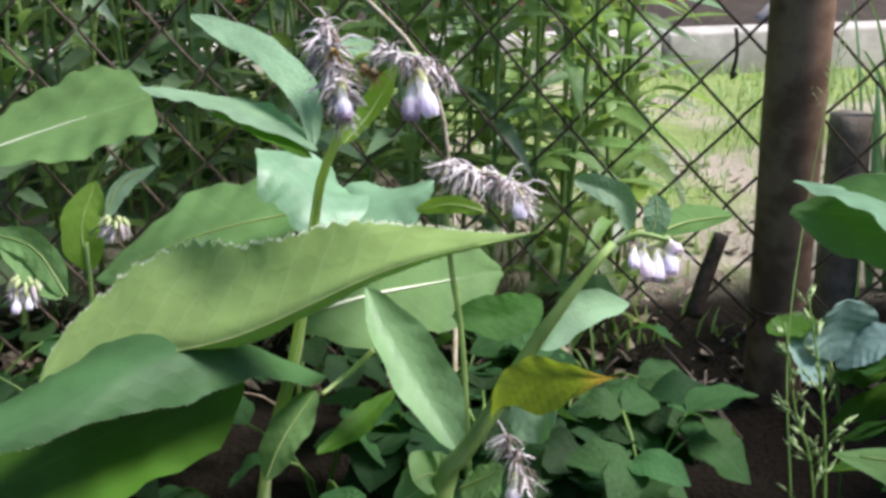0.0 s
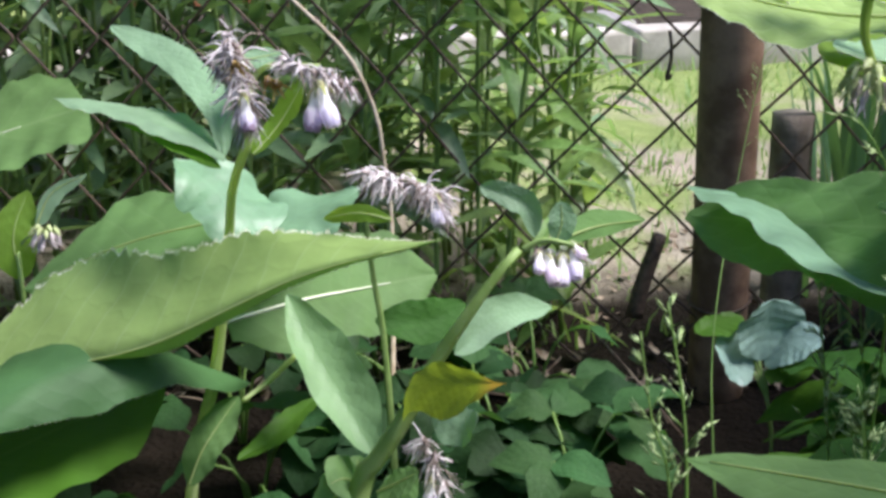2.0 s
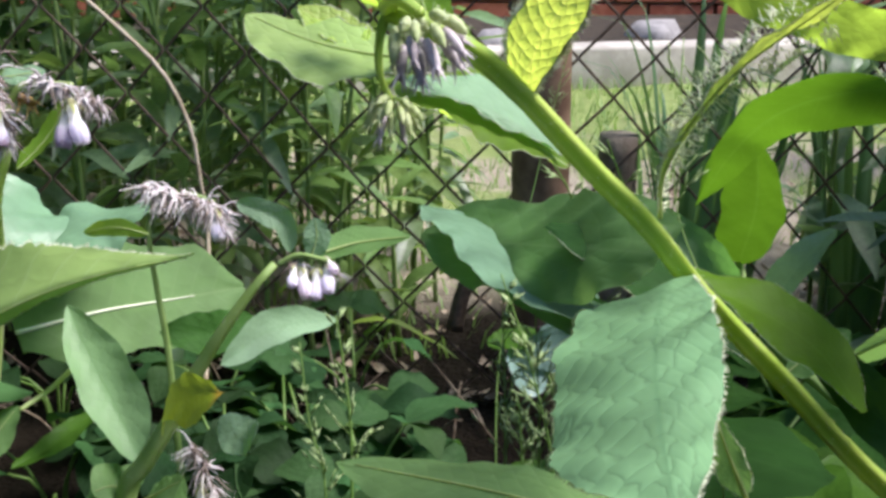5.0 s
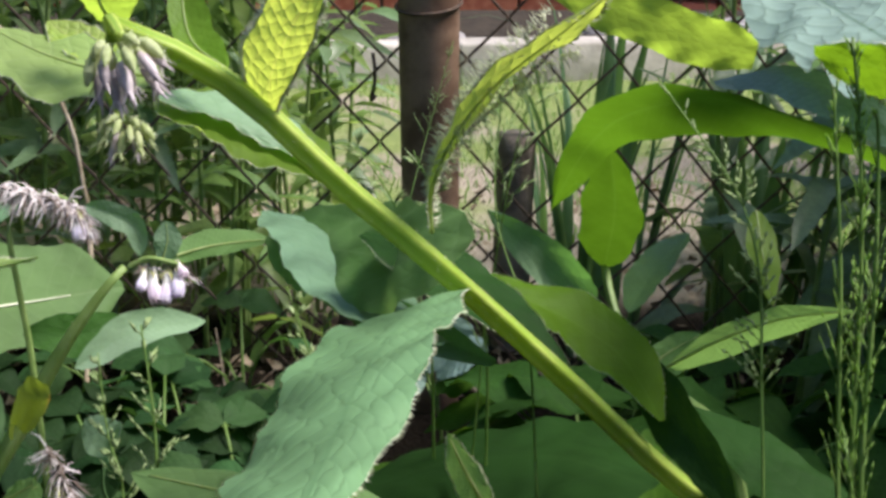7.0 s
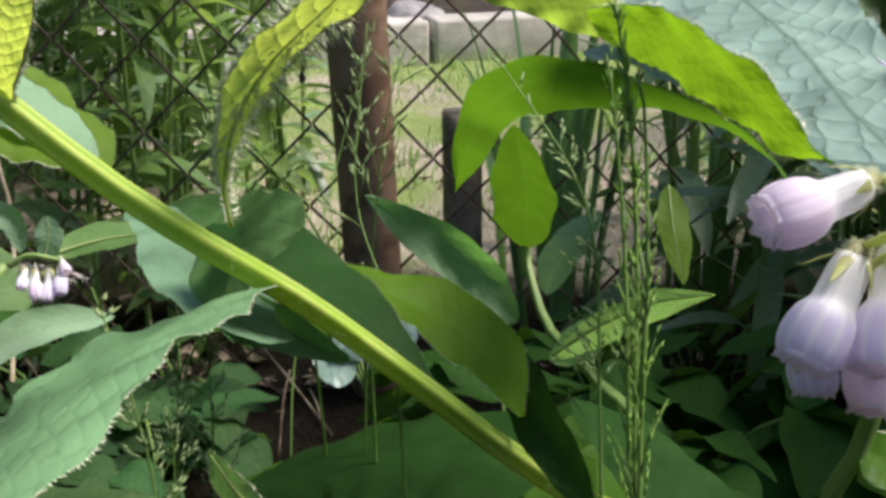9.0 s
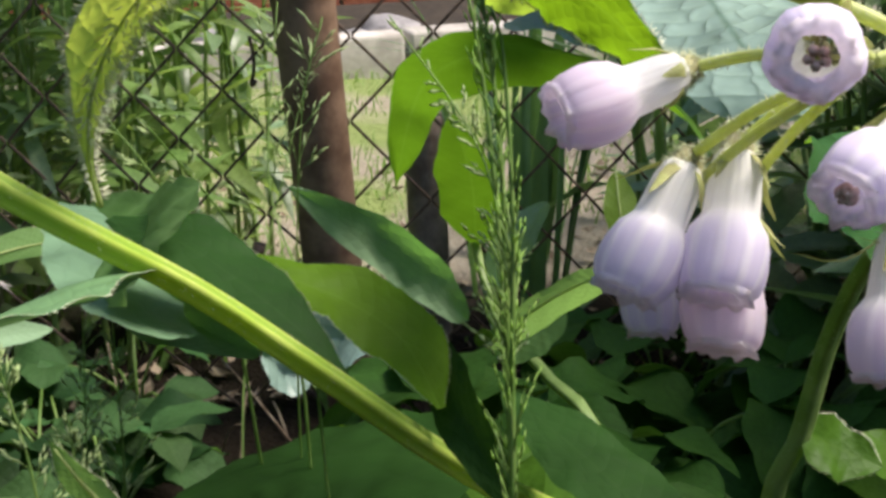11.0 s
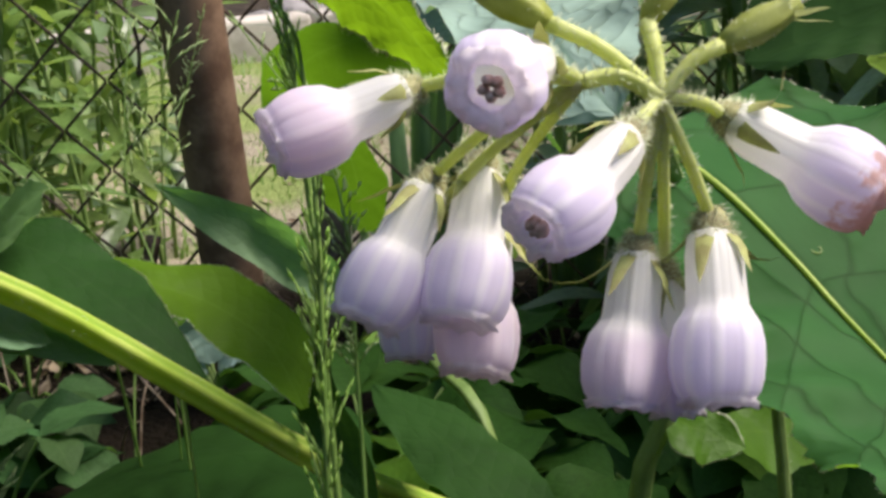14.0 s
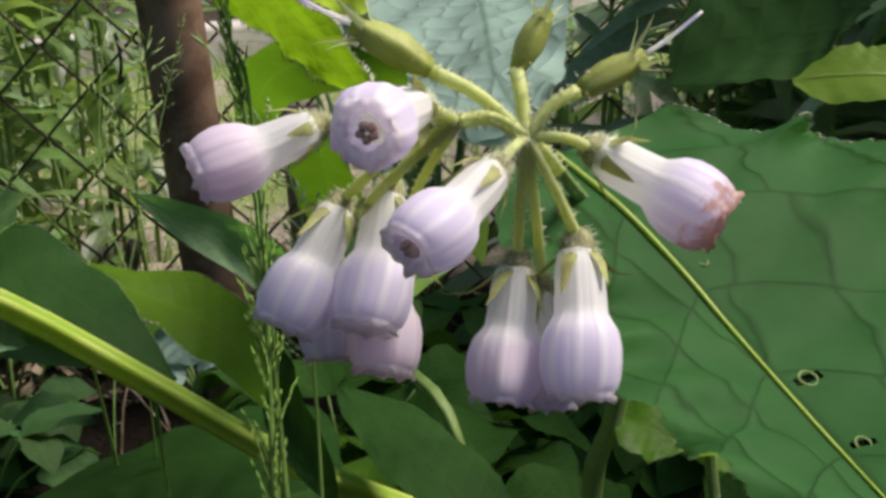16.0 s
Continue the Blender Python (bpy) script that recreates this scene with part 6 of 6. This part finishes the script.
leaf(plant_h, [(0.3709, 0.1740, 0.4210), (0.3772, 0.1580, 0.4153), (0.3838, 0.1480, 0.4072), (0.3885, 0.1380, 0.4001), (0.3927, 0.1180, 0.3929), (0.3914, 0.0900, 0.3920)], (0.0427, 0.0413, 0.0192), (-0.0229, -0.0147, -0.0026), M_LEAF_BIG, seed=111, wave=0.05, nu=22, nv=130, rib=0.0006, fringe=0.0005, ribmat=M_STEM_LIT, frill=0.05, teeth=0.03, holes=[((0.3906, 0.1381, 0.4242), 0.0008), ((0.3938, 0.1230, 0.4107), 0.0014), ((0.3954, 0.1126, 0.4007), 0.0011)], w1=(0.45, 0.8, 0.96, 1.0, 0.98, 0.88, 0.6, 0.0))
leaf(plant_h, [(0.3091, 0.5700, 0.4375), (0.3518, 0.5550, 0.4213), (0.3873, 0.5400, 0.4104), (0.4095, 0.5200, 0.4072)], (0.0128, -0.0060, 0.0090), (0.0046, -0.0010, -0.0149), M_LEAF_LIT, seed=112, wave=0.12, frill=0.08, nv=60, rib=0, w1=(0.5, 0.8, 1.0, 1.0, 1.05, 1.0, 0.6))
# lit underside of the quilted leaf's rolled edge, drawn as its own blade
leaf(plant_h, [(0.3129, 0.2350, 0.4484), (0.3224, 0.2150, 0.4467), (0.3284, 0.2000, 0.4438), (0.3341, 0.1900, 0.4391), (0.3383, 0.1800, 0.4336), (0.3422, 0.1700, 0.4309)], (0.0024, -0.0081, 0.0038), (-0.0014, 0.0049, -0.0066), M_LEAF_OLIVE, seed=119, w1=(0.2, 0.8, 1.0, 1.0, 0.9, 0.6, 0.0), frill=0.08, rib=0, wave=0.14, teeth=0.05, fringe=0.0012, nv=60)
leaf(plant_h, [(0.3705, 0.1845, 0.4208), (0.3733, 0.2287, 0.4265), (0.3860, 0.2929, 0.4315), (0.3962, 0.3789, 0.4374), (0.3957, 0.4791, 0.4501)], (-0.0330, -0.0225, -0.0110), (0.0319, 0.0369, 0.0091), M_LEAF_QUILT, peak=0.55, seed=118, wave=0.12, frill=0.06, nu=9, nv=80, fringe=0.0009, point=0.7, rib=0)
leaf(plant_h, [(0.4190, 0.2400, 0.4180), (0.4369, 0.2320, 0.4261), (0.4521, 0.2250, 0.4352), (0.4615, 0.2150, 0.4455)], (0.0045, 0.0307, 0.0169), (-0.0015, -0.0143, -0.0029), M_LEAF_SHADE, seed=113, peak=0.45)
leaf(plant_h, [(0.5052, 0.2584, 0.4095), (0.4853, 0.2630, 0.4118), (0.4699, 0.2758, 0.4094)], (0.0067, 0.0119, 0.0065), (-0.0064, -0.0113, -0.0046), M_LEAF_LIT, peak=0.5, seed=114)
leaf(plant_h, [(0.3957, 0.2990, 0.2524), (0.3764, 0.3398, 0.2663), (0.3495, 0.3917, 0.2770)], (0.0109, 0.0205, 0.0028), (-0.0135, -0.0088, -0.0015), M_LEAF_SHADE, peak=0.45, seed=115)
leaf(plant_h, [(0.4394, 0.3300, 0.2833), (0.4544, 0.3300, 0.2747), (0.4676, 0.3250, 0.2694)], (0.0076, 0.0049, 0.0056), (-0.0040, -0.0101, -0.0072), M_LEAF_MID, peak=0.4, seed=116, wave=0.2, fringe=0.0009)
leaf(plant_h, [(0.4734, 0.3600, 0.2570), (0.4985, 0.3700, 0.2480), (0.5297, 0.3800, 0.2383)], (0.0012, 0.0092, 0.0047), (-0.0110, -0.0208, -0.0046), M_LEAF_MID, peak=0.45, seed=117, wave=0.15)

grass_stalk([(0.3171, 0.1676, 0.2718), (0.3179, 0.1940, 0.3522), (0.3193, 0.2068, 0.3981), (0.3182, 0.2152, 0.4297), (0.3147, 0.2192, 0.4536)], 0.001, 201, head=0.6, spread=0.013, count=280, seed_len=0.0032, label="tall green grass with a dense narrow seed head", mat=M_SEED_GREEN, up=2.6)
grass_stalk([(0.3203, 0.1768, 0.2622), (0.3201, 0.2044, 0.3461), (0.3200, 0.2181, 0.3940), (0.3180, 0.2270, 0.4270), (0.3155, 0.2275, 0.4406)], 0.001, 221, head=0.6, spread=0.013, count=100, seed_len=0.0032, label="tall green grass with a dense narrow seed head", mat=M_SEED_GREEN, up=2.6)
grass_stalk([(0.3158, 0.1630, 0.2766), (0.3174, 0.1887, 0.3552), (0.3198, 0.2011, 0.4002), (0.3195, 0.2091, 0.4311), (0.3172, 0.2078, 0.4391)], 0.001, 222, head=0.6, spread=0.013, count=100, seed_len=0.0032, label="tall green grass with a dense narrow seed head", mat=M_SEED_GREEN, up=2.6)
grass_stalk([(0.1230, 0.3203, 0.2044), (0.1229, 0.3410, 0.2677), (0.1173, 0.3484, 0.2901), (0.1138, 0.3575, 0.3181)], 0.0007, 202, head=0.6, spread=0.010, count=77, seed_len=0.0052)
grass_stalk([(0.2000, 0.2862, 0.2301), (0.1999, 0.3048, 0.2871), (0.1925, 0.3169, 0.3240), (0.1823, 0.3269, 0.3543)], 0.0007, 203, head=0.6, spread=0.010, count=91, seed_len=0.0052)
grass_stalk([(0.1304, 0.3406, 0.2136), (0.1324, 0.3551, 0.2583), (0.1314, 0.3648, 0.2881), (0.1265, 0.3757, 0.3217)], 0.0009, 204, head=0.55, spread=0.011, count=64, seed_len=0.0052)
grass_stalk([(0.1937, 0.3460, 0.2166), (0.1973, 0.3618, 0.2633), (0.1961, 0.3706, 0.2886)], 0.0007, 205, head=0.5, spread=0.012, count=56, seed_len=0.0052)
grass_stalk([(0.2048, 0.3702, 0.1978), (0.2086, 0.3871, 0.2478), (0.2074, 0.4088, 0.3103)], 0.0007, 206, head=0.6, spread=0.016, count=91, seed_len=0.0052)
grass_stalk([(0.2757, 0.4665, 0.1908), (0.2718, 0.4629, 0.2751), (0.2514, 0.4227, 0.3387), (0.2284, 0.3882, 0.3865)], 0.0009, 207, head=0.7, spread=0.030, count=36, seed_len=0.0085)
grass_stalk([(0.2537, 0.4944, 0.1766), (0.2446, 0.4712, 0.2935), (0.2260, 0.4393, 0.3497), (0.2074, 0.4407, 0.3785)], 0.0009, 213, head=0.6, spread=0.030, count=36, seed_len=0.0085)
grass_stalk([(0.2700, 0.4850, 0.1806), (0.2733, 0.4751, 0.2806), (0.2811, 0.4619, 0.3720), (0.2914, 0.4623, 0.4093)], 0.0006, 208, head=0.4, spread=0.030, count=36, seed_len=0.0085)
grass_stalk([(0.2828, 0.3762, 0.2397), (0.2786, 0.4011, 0.3106), (0.2673, 0.4279, 0.3536), (0.2743, 0.4593, 0.4161)], 0.0006, 209, head=0.45, spread=0.030, count=36, seed_len=0.0085)
grass_stalk([(0.1914, 0.3757, 0.2063), (0.1948, 0.3908, 0.2532), (0.1951, 0.4207, 0.3123)], 0.0007, 210, head=0.6, spread=0.016, count=91, seed_len=0.0052)
grass_stalk([(0.2262, 0.6613, 0.0679), (0.2333, 0.7231, 0.1612), (0.2633, 0.7974, 0.2604), (0.2979, 0.8626, 0.3639)], 0.0008, 211, head=0.3, spread=0.02, count=60)
grass_stalk([(0.3296, 0.2526, 0.2604), (0.3334, 0.2842, 0.3260), (0.3330, 0.3130, 0.3815), (0.3094, 0.3503, 0.4219)], 0.0007, 212, head=0.6, spread=0.013, count=200)
twig = thing("dry_twig", (0.0062, 0.7743, 0.0000), "thin dry straw-coloured twig arching over the weeds", "twig")
part("twig", tube_geo([(0.0084, 0.7825, 0.0000), (0.0095, 0.8803, 0.1839), (0.0039, 0.8889, 0.2467), (-0.0018, 0.8902, 0.2871), (-0.0214, 0.8925, 0.3306), (-0.0576, 0.8931, 0.3690), (-0.1106, 0.8858, 0.4192)], 0.0022, 0.0016, 26, 7, 0.05), M_STRAW, twig)

blue_plant = thing("low_plant", (0.2869, 0.7645, 0.0000), "low plant with smooth blue-grey rounded leaves by the post", "plant", "undergrowth")
leaf(blue_plant, [(0.2787, 0.7645, 0.1266), (0.2794, 0.7627, 0.1535), (0.2839, 0.7595, 0.1761)], (0.0339, 0.0099, -0.0018), (-0.0205, -0.0162, 0.0149), M_LEAF_BLUEGREY, peak=0.5, seed=130, point=0.8)
leaf(blue_plant, [(0.2828, 0.7632, 0.1227), (0.2995, 0.7590, 0.1421), (0.3196, 0.7509, 0.1497)], (0.0037, 0.0143, 0.0116), (-0.0014, -0.0221, -0.0034), M_LEAF_BLUEGREY, peak=0.5, seed=131, point=0.8)
leaf(blue_plant, [(0.2747, 0.7619, 0.1189), (0.2573, 0.7552, 0.1306), (0.2423, 0.7509, 0.1497)], (0.0133, 0.0142, 0.0114), (-0.0141, -0.0202, 0.0024), M_LEAF_BLUEGREY, peak=0.5, seed=132, point=0.8)
leaf(blue_plant, [(0.2828, 0.7619, 0.1189), (0.2954, 0.7534, 0.1249), (0.3117, 0.7436, 0.1271)], (0.0036, 0.0117, 0.0036), (-0.0033, -0.0220, -0.0030), M_LEAF_MID, peak=0.5, seed=133, point=0.8)
leaf(blue_plant, [(0.2665, 0.7745, 0.1575), (0.2473, 0.7639, 0.1573), (0.2284, 0.7522, 0.1535)], (0.0030, 0.0118, 0.0040), (-0.0060, -0.0223, -0.0038), M_LEAF_MID, peak=0.5, seed=134, point=0.8)
stem(blue_plant, [(0.2883, 0.7370, -0.0100), (0.2869, 0.7444, 0.0647), (0.2848, 0.7544, 0.0957), (0.2787, 0.7645, 0.1266)], 0.0014, 0.001, name="stalk")
stem(blue_plant, [(0.2883, 0.7370, -0.0100), (0.2869, 0.7444, 0.0647), (0.2848, 0.7544, 0.0957), (0.2828, 0.7626, 0.1208)], 0.0014, 0.001, name="stalk")
stem(blue_plant, [(0.2883, 0.7370, -0.0100), (0.2869, 0.7444, 0.0647), (0.2848, 0.7544, 0.0957), (0.2747, 0.7619, 0.1189)], 0.0014, 0.001, name="stalk")
stem(blue_plant, [(0.2883, 0.7370, -0.0100), (0.2869, 0.7444, 0.0647), (0.2848, 0.7544, 0.0957), (0.2665, 0.7726, 0.1517)], 0.0014, 0.001, name="stalk")
